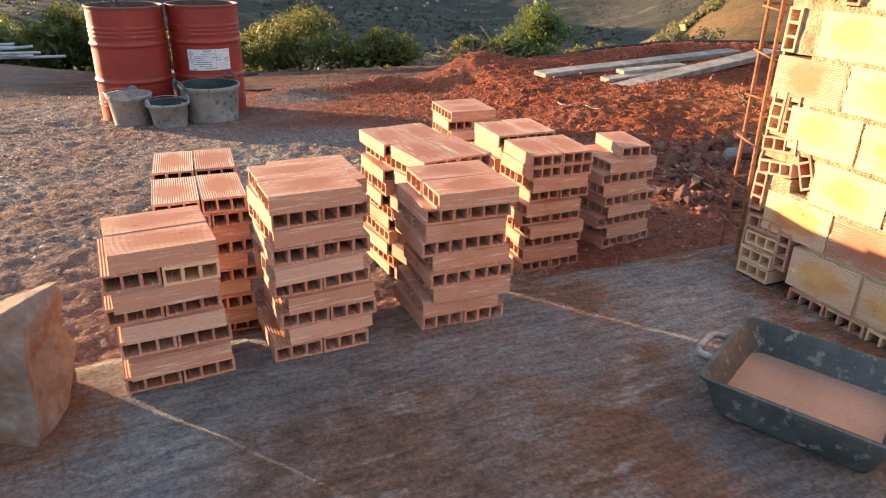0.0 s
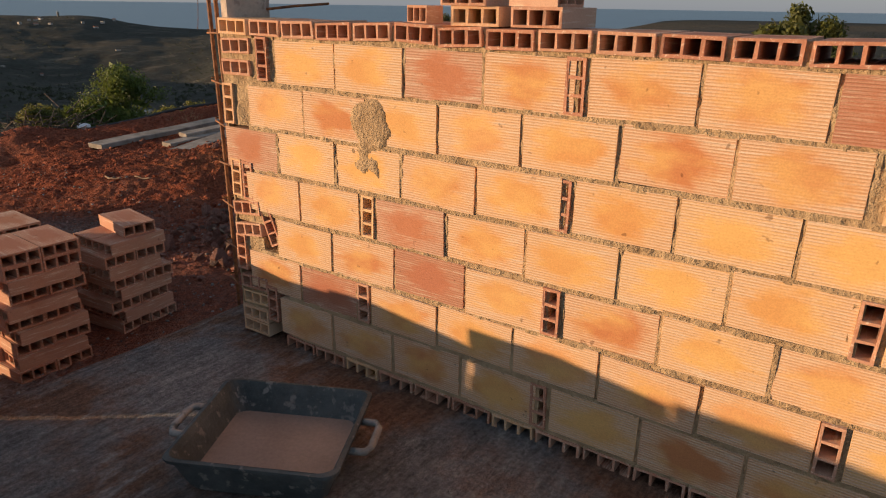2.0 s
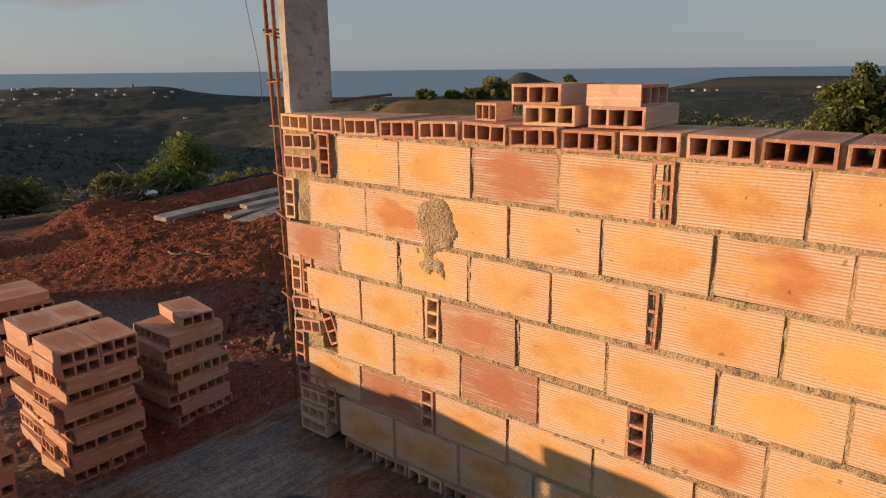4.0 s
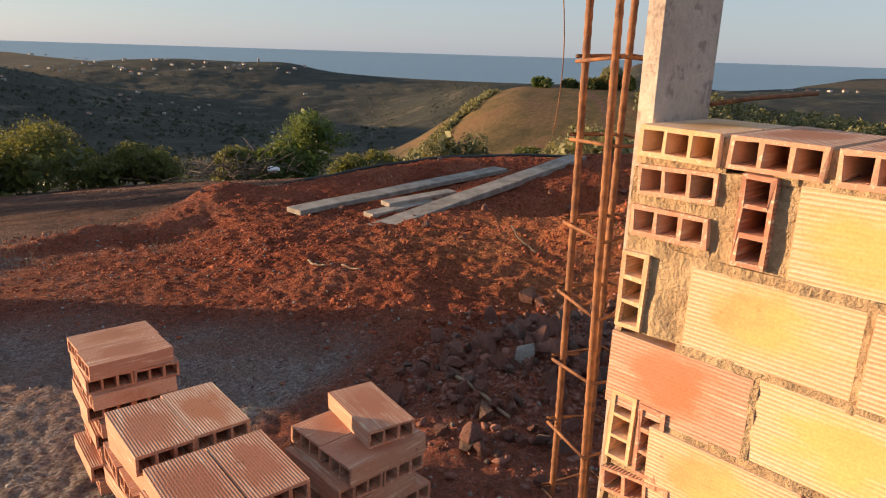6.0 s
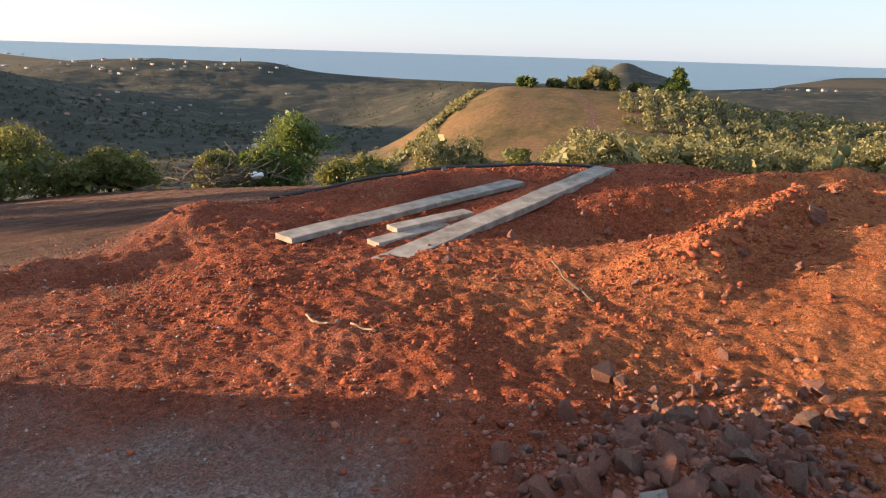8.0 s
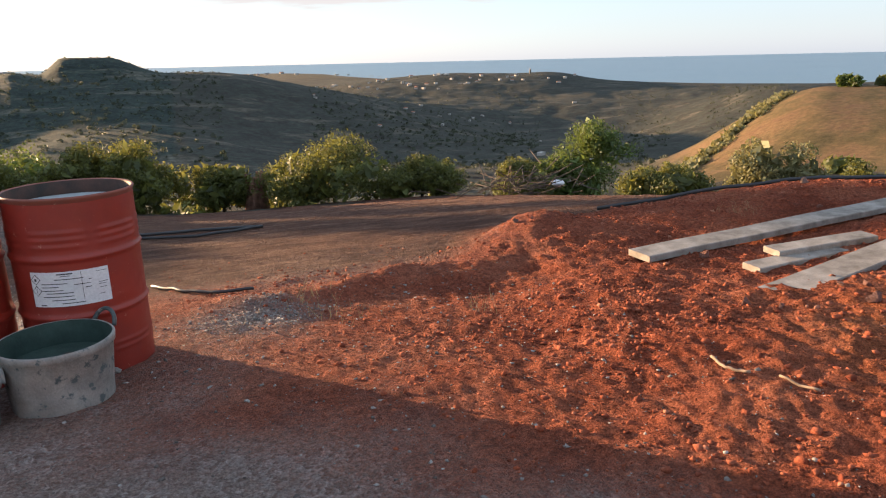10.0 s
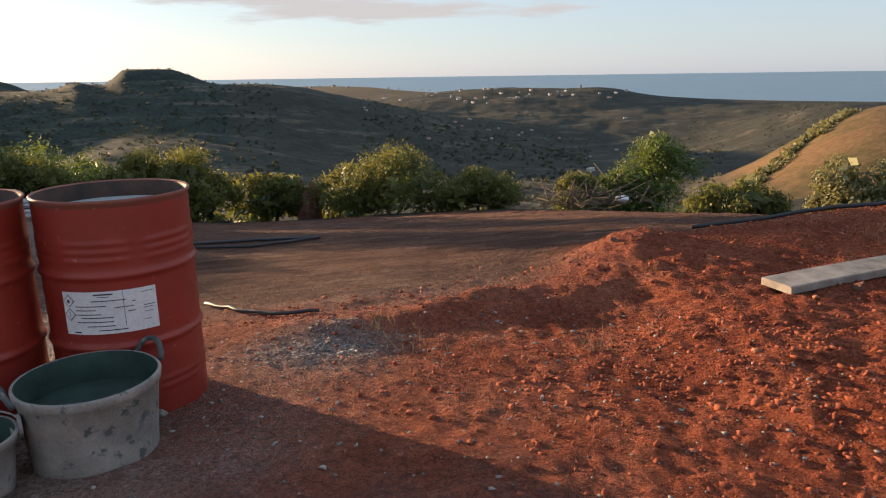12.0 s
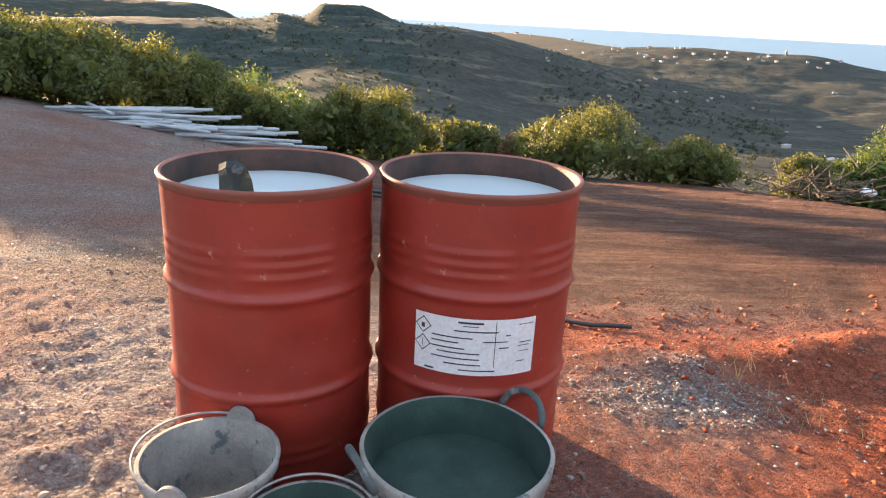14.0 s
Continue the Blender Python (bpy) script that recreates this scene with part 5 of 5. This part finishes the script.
scrub_cover("olive_grove", "rows of small grey-green olive trees on a hillside", 0, 5, grove, lambda g, d: g.uniform(1.2, 1.95), LEAF_GREY, 110, 0.25)
scrub_cover("hillside_scrub", "dark scrub bushes scattered over the valley slopes", 2200, 6, polar(-36, 40, 60, 420, -0.05), lambda g, d: g.uniform(0.35, 0.9) * (0.7 + d / 400), LEAF_FAR, 26)
scrub_cover("far_scrub", "dark scrub and trees on distant hills", 6000, 7, polar(-36, 95, 290, 950, -0.1), lambda g, d: g.uniform(0.4, 1.1), LEAF_FAR, 12, 0.42)
scrub_cover("hill_hedge", "line of bushes along the edge of the grassy hill", 260, 8, lambda g, n: np.array([(2 + r * math.sin(radians(a)), 3 + r * math.cos(radians(a))) for a, r in ((38.5 + 8 * t + g.normal() * 0.25, 128 + 48 * t + g.normal() * 2.5) for t in g.random(n))]), lambda g, d: g.uniform(0.6, 1.3), LEAF_GREY, 30)
scrub_cover("slope_thicket", "low green thicket on the slope below the site", 44, 9, polar(-40, 86, 31, 48, 0.0), lambda g, d: g.uniform(0.45, 1.0), LEAF, 110)


# ---- the village on the far ridge ----
LIME = rough_material("lime_wash", (0.38, 0.35, 0.31), (0.54, 0.5, 0.46), 0.8, 0.2, 0.02)
TILE = rough_material("roof_tile", (0.3, 0.13, 0.08), (0.42, 0.2, 0.12), 0.9, 0.2, 0.02)


def house(x, y, w, d, h, turn, pitched):
    root = tagged(new("house"), "small white house on a far hillside" if not pitched else "white house with a tiled roof on a far hillside", "house", "far houses", "thing")
    root.matrix_basis = pose(x, y, ground_at(x, y) - 0.4, 0, 0, turn)
    bm = bmesh.new()
    box(bm, (-w / 2, -d / 2, 0), (w / 2, d / 2, h))
    part("wall", bm, LIME, root)
    bm = bmesh.new()
    if pitched:
        p = [bm.verts.new(q) for q in ((-w * 0.54, -d * 0.56, h), (w * 0.54, -d * 0.56, h), (w * 0.54, d * 0.56, h), (-w * 0.54, d * 0.56, h), (-w * 0.54, 0, h + d * 0.28), (w * 0.54, 0, h + d * 0.28))]
        for q in ((0, 1, 5, 4), (2, 3, 4, 5), (0, 4, 3), (1, 2, 5), (3, 2, 1, 0)):
            bm.faces.new([p[i] for i in q])
    else:
        box(bm, (-w * 0.52, -d * 0.52, h), (w * 0.52, d * 0.52, h + 0.35))
    part("roof", bm, TILE if pitched else LIME, root)


hr = random.Random(12)
for k in range(96):
    a, r = (hr.gauss(19, 5.5), hr.uniform(760, 940)) if k < 50 else (hr.uniform(10, 32), hr.uniform(300, 700)) if k < 70 else (hr.uniform(66, 82), hr.uniform(860, 950)) if k < 82 else (hr.uniform(4, 16), hr.uniform(1900, 2250)) if k < 92 else (hr.uniform(-17, -11), hr.uniform(430, 470))
    s = r / 900
    house(2 + r * math.sin(radians(a)), 3 + r * math.cos(radians(a)), hr.uniform(2.4, 5.5) * s, hr.uniform(2.4, 4) * s, hr.uniform(1.4, 2.5) * s, hr.uniform(0, 180), k % 3 == 0)
for a, r, w in ((31.5, 228.0, 5.5), (32.6, 231.0, 4.0), (36.8, 150.0, 2.6), (28.5, 262.0, 4.0)):
    house(2 + r * math.sin(radians(a)), 3 + r * math.cos(radians(a)), w, 1.8, 1.3, 70 - a, False)
bm = bmesh.new()
spin(bm, [(1.4, 0), (1.1, 5.5), (1.4, 5.7), (1.4, 6.2), (0.8, 6.3), (0.7, 7.3), (0.1, 8.0)], 12, True)
tower = part("tower", bm, LIME, smooth=True)
tx, ty = 1.9 + 940 * math.sin(radians(27.6)), 3 + 940 * math.cos(radians(27.6))
tower.matrix_basis = pose(tx, ty, ground_at(tx, ty) - 1)
tagged(tower, "white tower on the far coastal ridge", "tower", kind="thing")

# ---- rubble, clods and small things ----
def rock_mesh(seed, flat=0.75):
    """A weathered lump: a ball cut by planes and worn."""
    rng = random.Random(seed)
    bm = bmesh.new()
    bmesh.ops.create_icosphere(bm, subdivisions=3, radius=1.0)
    cuts = [(Vector((rng.gauss(0, 1), rng.gauss(0, 1), rng.gauss(0, 1))).normalized(), rng.uniform(0.45, 0.8)) for _ in range(13)]
    off = Vector((rng.uniform(0, 50), rng.uniform(0, 50), 0))
    for v in bm.verts:
        for n, d in cuts:
            over = v.co.dot(n) - d
            if over > 0:
                v.co -= n * over * 0.98
        v.co += v.normal * (0.12 * noise.noise(v.co * 2.2 + off) + 0.06 * noise.noise(v.co * 6.0 + off))
        v.co.z *= flat
        v.co.x *= 1.25
    return bm


def rock_data(seed, mat):
    """A broken stone with sharp facets."""
    rng = random.Random(seed)
    bm = bmesh.new()
    for k in range(15):
        d = Vector((rng.gauss(0, 1), rng.gauss(0, 1), rng.gauss(0, 1))).normalized() * rng.uniform(0.75, 1.1)
        bm.verts.new((d.x * 1.2, d.y, d.z * 0.8))
    bmesh.ops.convex_hull(bm, input=bm.verts[:])
    bmesh.ops.delete(bm, geom=[v for v in bm.verts if not v.link_faces], context="VERTS")
    me = bpy.data.meshes.new("rock")
    bm.to_mesh(me)
    bm.free()
    me.materials.append(mat)
    return me


ROCKS = [rock_data(k, STONE_RED if k % 5 else STONE) for k in range(9)]
PALE = rock_data(40, STONE_PALE)


def rock(x, y, size, me, label, lift=0.25, group="rubble heap"):
    ob = new("rock", me)
    r = random.Random(int(x * 1000 + y * 77))
    ob.matrix_basis = pose(x, y, ground_at(x, y) + size * lift, r.uniform(-70, 70), r.uniform(-70, 70), r.uniform(0, 360)) @ Matrix.Diagonal((size, size * r.uniform(0.7, 1.0), size, 1))
    return tagged(ob, label, "rock", group, "thing")


sr = random.Random(8)
for k in range(330):
    x, y = sr.gauss(4.05, 0.46), sr.gauss(3.5, 0.3)
    if not (3.15 < x < 5.2 and 2.8 < y < 4.1):
        continue
    rock(x, y, sr.uniform(0.018, 0.038) if k % 5 else sr.uniform(0.04, 0.06), ROCKS[k % 9], "rough reddish stone in the rubble heap", 0.45)
rock(3.70, 3.45, 0.06, PALE, "pale grey angular stone on the rubble heap", 0.5)
rock(4.6, 4.21, 0.06, ROCKS[1], "rough reddish stone on the red soil", 0.5, "stones on the soil")
rock(4.63, 4.14, 0.05, ROCKS[4], "rough reddish stone on the red soil", 0.5, "stones on the soil")
rock(7.2, 4.25, 0.08, ROCKS[2], "rough reddish stone on the red soil", 0.5, "stones on the soil")
rock(1.4, 7.18, 0.03, PALE, "small pale stone beside the drums", 0.5, "stones on the soil")
for k in range(60):
    x, y = sr.uniform(4.6, 10.0), sr.uniform(4.0, 9.3)
    if mound(np.array([x]), np.array([y]))[0] > 0.3 or y < 5.6:
        rock(x, y, sr.uniform(0.02, 0.05), ROCKS[k % 9], "rough reddish stone on the red soil", 0.35, "stones on the soil")
BLOCK = rough_material("earthy_stone", (0.36, 0.2, 0.12), (0.52, 0.46, 0.41), 5.0, 0.9, 0.02)
# the big block at the edge of the slab
bm = rock_mesh(77, 1.0)
block = part("rock", bm, BLOCK)
block.matrix_basis = pose(0.16, 2.42, 1.12, 14, -8, 55) @ Matrix.Diagonal((0.24, 0.3, 0.23, 1))
tagged(block, "big pale block of stone and red earth on the slab", "rock", kind="thing")


def scatter(name, label, count, seed, place, lo, hi, mat, category):
    """Loose small pieces strewn on the ground, joined."""
    rng = np.random.default_rng(seed)
    p = place(rng, count)
    z = height(p[:, 0], p[:, 1])
    ico = bmesh.new()
    bmesh.ops.create_icosphere(ico, subdivisions=1, radius=1.0)
    iv = np.array([v.co[:] for v in ico.verts])
    ico.verts.ensure_lookup_table()
    jf = np.array([[v.index for v in f.verts] for f in ico.faces])
    ico.free()
    # keep the coarse twenty-sided form
    n = len(p)
    s = lo * (hi / lo) ** (rng.random(n) ** 3.2)
    v = iv[None] * (1 + 0.42 * rng.normal(size=(n, len(iv), 1)).clip(-1.4, 1.2)) * (s[:, None] * (0.6 + 0.8 * rng.random((n, 3))))[:, None, :]
    a = rng.uniform(0, 6.28, n)
    c, sn = np.cos(a)[:, None], np.sin(a)[:, None]
    x = v[:, :, 0] * c - v[:, :, 1] * sn + p[:, :1]
    y = v[:, :, 0] * sn + v[:, :, 1] * c + p[:, 1:2]
    zz = v[:, :, 2] * 0.7 + (z + s * 0.08)[:, None]
    verts = np.stack([x, y, zz], -1).reshape(-1, 3)
    faces = (jf[None] + (np.arange(n) * len(iv))[:, None, None]).reshape(-1, 3)
    tagged(new(name, mesh_of(name, verts, faces, mat)), label, category, kind="stuff")


def clod_place(rng, count):
    out = np.empty((0, 2))
    while len(out) < count:
        q = np.stack([rng.uniform(1.5, 10.5, count), rng.uniform(3.0, 10.5, count)], 1)
        keep = (mound(q[:, 0], q[:, 1]) * 0.7 + 0.4 * step(q[:, 0] + 0.5 * (q[:, 1] - 6), 2.2, 3.4)) * (0.25 + np.clip(fractal(q[:, 0] * 0.9, q[:, 1] * 0.9, 3, 71), 0, 1) * 2.4) * (1 - 0.8 * road(q[:, 0], q[:, 1])) * (1 - 0.6 * step(q[:, 0], 4.8, 6.0) * (1 - step(q[:, 1], 4.3, 5.6))) > rng.random(count)
        out = np.concatenate([out, q[keep]])
    return out[:count]


scatter("soil_clods", "loose clods of red soil", 34000, 1, clod_place, 0.003, 0.019, CLOD, "soil")
scatter("bank_clods", "larger clods of red soil along the bank", 1500, 11, lambda g, n: np.stack([g.uniform(5.6, 9.2, n), g.normal(4.5, 0.26, n)], 1), 0.006, 0.036, CLOD, "soil")
scatter("mud_crust", "crumbs of pale dried mud on trodden ground", 9000, 12, lambda g, n: np.stack([g.uniform(-3.2, 0.7, n), g.uniform(5.0, 10.5, n)], 1), 0.003, 0.013, MUD, "soil")
scatter("pebbles", "small grey pebbles strewn on trodden ground", 8000, 2, lambda g, n: np.stack([g.uniform(-3.0, 4.2, n), g.uniform(2.7, 8.4, n)], 1), 0.003, 0.012, GRIT, "gravel")
scatter("gravel_heap", "spilt grey gravel beside the drums", 2400, 3, lambda g, n: np.stack([g.normal(2.2, 0.24, n), g.normal(7.85, 0.13, n)], 1), 0.003, 0.009, GRIT, "gravel")
scatter("rubble_chips", "stone chips and earth in the rubble heap", 3200, 4, lambda g, n: np.stack([g.normal(4.0, 0.5, n), g.normal(3.45, 0.32, n)], 1), 0.006, 0.024, STONE_RED, "rubble")


def twig(pts, r, label, mat=BARK, name="stick"):
    bm = bmesh.new()
    q = []
    for (x, y), (x2, y2) in zip(pts, pts[1:]):
        for k in range(6):
            t = k / 6
            q.append((x + (x2 - x) * t, y + (y2 - y) * t))
    q.append(pts[-1])
    tube(bm, [(x + 0.35 * r * math.sin(i * 2.1), y + 0.35 * r * math.cos(i * 1.7), max(ground_at(x + dx, y + dy) for dx in (-0.03, 0, 0.03) for dy in (-0.03, 0, 0.03)) + r) for i, (x, y) in enumerate(q)], r, 6)
    tagged(part(name, bm, mat, smooth=True), label, name, kind="thing")


DRY = rough_material("dry_wood", (0.22, 0.14, 0.09), (0.36, 0.26, 0.18), 20.0, 0.5, 0.003)
HOSE, _ht, _hb = material("black_pipe", 0.5)
_hb.inputs["Base Color"].default_value = (0.03, 0.03, 0.032, 1)
twig([(4.02, 5.75), (3.98, 5.62), (4.02, 5.52)], 0.007, "dry crooked stick on the red soil", DRY)
twig([(4.08, 5.42), (4.12, 5.26)], 0.006, "short dry stick on the red soil", DRY)
twig([(5.75, 5.4), (5.5, 5.1), (5.27, 4.72)], 0.007, "dry root on the red soil")
twig([(3.44, 3.6), (3.39, 3.25)], 0.008, "thin pale stick beside the rubble heap", DRY)
twig([(1.5, 9.35), (1.75, 8.95), (2.0, 8.7), (2.25, 8.66)], 0.014, "black plastic hose on the ground behind the drums", HOSE, "hose")
twig([(0.2, 14.2), (1.9, 14.1), (2.9, 14.6), (2.0, 15.0), (0.3, 14.8)], 0.025, "black plastic pipe looped on the dirt track", HOSE, "pipe")
twig([(6.5, 10.5), (8.5, 9.6), (10.5, 8.6), (12.0, 7.4)], 0.026, "black plastic pipe along the edge of the site", HOSE, "pipe")

PIPE = rough_material("grey_pipe", (0.34, 0.36, 0.38), (0.5, 0.52, 0.54), 5.0, 0.1, 0.002, 0.5)
pr = random.Random(5)
for k in range(30):
    x, y = -4.0 + pr.gauss(0, 0.8), 19.4 + pr.uniform(-0.5, 0.5)
    a, ln = pr.gauss(-3, 14), pr.uniform(1.2, 3.6)
    bm = bmesh.new()
    z = ground_at(x, y) + 0.05 + 0.014 * (k // 2)
    tube(bm, [(x - math.cos(radians(a)) * ln / 2, y - math.sin(radians(a)) * ln / 2, z + pr.uniform(-0.06, 0.06)), (x + math.cos(radians(a)) * ln / 2, y + math.sin(radians(a)) * ln / 2, z + pr.uniform(-0.06, 0.06))], 0.032, 8)
    tagged(part("pipe", bm, PIPE, smooth=True), "long grey pipe in a heap beyond the drums", "pipe", "heap of pipes", "thing")

# stump with reddish bark among the shrubs
bm = bmesh.new()
sx, sy = 4.0, 27.6
sz = ground_at(sx, sy)
for k in range(7):
    a = k * 0.9
    tube(bm, [(sx + 0.25 * math.cos(a), sy + 0.2 * math.sin(a), sz - 0.1), (sx + 0.18 * math.cos(a), sy + 0.15 * math.sin(a), sz + 0.7), (sx + 0.3 * math.cos(a * 1.3), sy + 0.2 * math.sin(a), sz + 1.1 + 0.3 * math.sin(k * 2.3))], [0.22, 0.16, 0.05], 7)
RED_BARK = rough_material("reddish_bark", (0.13, 0.06, 0.04), (0.28, 0.14, 0.09), 6.0, 0.8, 0.02)
tagged(part("tree_stump", bm, RED_BARK, smooth=True), "broken reddish tree stump among shrubs", "stump", kind="thing")

# heap of cut branches with a white bag
br = random.Random(9)
bm = bmesh.new()
hx, hy = 10.2, 20.2
hz = ground_at(hx, hy)
for k in range(120):
    a, t = br.uniform(0, 6.28), br.uniform(-0.2, 0.7)
    p = Vector((hx + br.gauss(0, 0.9), hy + br.gauss(0, 0.5), hz + abs(br.gauss(0.15, 0.22))))
    tube(bm, [p, p + Vector((math.cos(a), math.sin(a), t)) * br.uniform(0.3, 0.9)], 0.014, 4, False)
tagged(part("brush_heap", bm, BARK), "heap of cut dead branches", "brushwood", kind="stuff")
bm = rock_mesh(61, 0.6)
bag = part("bag", bm, PAPER, smooth=True)
bag.matrix_basis = pose(12.3, 21.6, ground_at(12.3, 21.6) + 0.5, 10, 5, 30) @ Matrix.Diagonal((0.28, 0.2, 0.22, 1))
tagged(bag, "crumpled white plastic bag on the slope", "bag", kind="thing")

# dab of mortar smeared on the wall
bm = bmesh.new()
gr = []
for i in range(33):
    row = []
    for j in range(41):
        y, z = 1.50 + 0.30 * i / 32, 1.68 + 0.34 * j / 40
        d = math.hypot((y - 1.645) / 0.075, (z - 1.875) / 0.085) + 0.4 * noise.noise(Vector((y * 16, z * 16, 2)))
        low = math.hypot((y - 1.66) / 0.08, (z - 1.75) / 0.07) + 0.7 * noise.noise(Vector((y * 30, z * 22, 8)))
        hgt = min(1.0, max(0.0, 1.05 - d) * 4) * 0.002 + max(0.0, 1.05 - d) * 0.004 + min(1.0, max(0.0, 0.5 - low) * 3) * 0.002
        row.append(bm.verts.new((WALL_X + 0.008 - hgt * (1 + 0.5 * noise.noise(Vector((y * 60, z * 60, 0)))) - (0.0095 if hgt > 0 else 0), y, z)))
    gr.append(row)
for i in range(32):
    for j in range(40):
        bm.faces.new((gr[i][j], gr[i][j + 1], gr[i + 1][j + 1], gr[i + 1][j]))
dab = part("mortar_patch", bm, MORTAR, wall, "rough dab of grey mortar smeared over bricks", True)

# prickly pear on the bank
CACTUS = rough_material("cactus_skin", (0.06, 0.085, 0.025), (0.12, 0.14, 0.045), 20.0, 0.3, 0.004, 0.6)
cactus = tagged(new("cactus"), "small prickly pear growing on the soil bank", "cactus", kind="thing")
cx, cy = 9.7, 4.95
cactus.matrix_basis = pose(cx, cy, ground_at(cx, cy) - 0.03) @ Matrix.Diagonal((0.6, 0.6, 0.6, 1))
for k, (x, z, w, h, a) in enumerate(((0, 0.13, 0.1, 0.16, 8), (0.12, 0.33, 0.085, 0.13, 30), (-0.09, 0.36, 0.08, 0.13, -25), (0.42, 0.14, 0.09, 0.14, -12), (0.5, 0.34, 0.08, 0.12, 18))):
    bm = bmesh.new()
    bmesh.ops.create_icosphere(bm, subdivisions=2, radius=1.0)
    bmesh.ops.transform(bm, verts=bm.verts, matrix=pose(x, 0.05 * (k % 2), z, 0, a, 20 * k) @ Matrix.Diagonal((w, 0.025, h, 1)))
    part("pad", bm, CACTUS, cactus, smooth=True)

# dry grass tufts on the bank and beside the gravel
STRAW, _st, _sb = material("dry_straw", 0.8)
_sb.inputs["Base Color"].default_value = (0.5, 0.36, 0.17, 1)
gr_ = np.random.default_rng(14)
gv, gf = [], []
for tx_, ty_, n in ((7.65, 5.85, 90), (7.3, 6.1, 50), (8.3, 5.5, 60), (2.55, 8.05, 25), (2.7, 7.6, 20), (3.6, 7.3, 16), (9.0, 5.2, 60), (6.9, 8.6, 30)):
    for k in range(n):
        x, y = tx_ + gr_.normal() * 0.12, ty_ + gr_.normal() * 0.1
        z = ground_at(x, y)
        a, l, b_ = gr_.uniform(0, 6.28), gr_.uniform(0.05, 0.16), gr_.uniform(0.2, 0.9)
        dx, dy = math.cos(a) * l * b_, math.sin(a) * l * b_
        i = len(gv)
        gv += [(x - 0.002, y, z - 0.01), (x + 0.002, y + 0.001, z - 0.01), (x + dx, y + dy, z + l)]
        gf.append((i, i + 1, i + 2))
tagged(new("dry_grass", mesh_of("dry_grass", np.array(gv), np.array(gf), STRAW)), "tufts of pale dry grass on red soil", "grass", kind="stuff")


def build_cloud():
    """A thin bank of evening cloud far over the sea."""
    m, nt, b = material("thin_cloud", 1.0)
    v = coords(nt, (0.0016, 0.013, 1.0))
    n = fuzz(nt, v, 1.0, 7.0, 0.55)
    far = nt.nodes.new("ShaderNodeVectorMath")
    far.operation = "LENGTH"
    nt.links.new(coords(nt, (1 / 1050.0, 1 / 110.0, 0.0)), far.inputs[0])
    cut = nt.nodes.new("ShaderNodeMath")
    cut.operation = "MULTIPLY_ADD"
    nt.links.new(far.outputs["Value"], cut.inputs[0])
    cut.inputs[1].default_value = -0.34
    nt.links.new(n, cut.inputs[2])
    a = ramp(nt, cut.outputs[0], [(0.26, (0, 0, 0)), (0.4, (0.9, 0.9, 0.9))])
    em = nt.nodes.new("ShaderNodeEmission")
    em.inputs[0].default_value, em.inputs[1].default_value = (0.5, 0.46, 0.45, 1), 0.5
    tr = nt.nodes.new("ShaderNodeBsdfTransparent")
    mx = nt.nodes.new("ShaderNodeMixShader")
    nt.links.new(a, mx.inputs[0])
    nt.links.new(tr.outputs[0], mx.inputs[1])
    nt.links.new(em.outputs[0], mx.inputs[2])
    nt.links.new(mx.outputs[0], nt.nodes["Material Output"].inputs["Surface"])
    bm = bmesh.new()
    bmesh.ops.create_grid(bm, x_segments=2, y_segments=2, size=1.0)
    bmesh.ops.transform(bm, verts=bm.verts, matrix=Matrix.Diagonal((1250, 135, 1, 1)))
    ob = part("backdrop", bm, m)
    d, az = 3000.0, radians(9.0)
    ob.matrix_basis = pose(d * math.sin(az), d * math.cos(az), 2 + d * math.tan(radians(5.5)), 90, 0, -9.0)
    tagged(ob, "thin grey evening cloud over the sea", "cloud", kind="structure")


build_cloud()
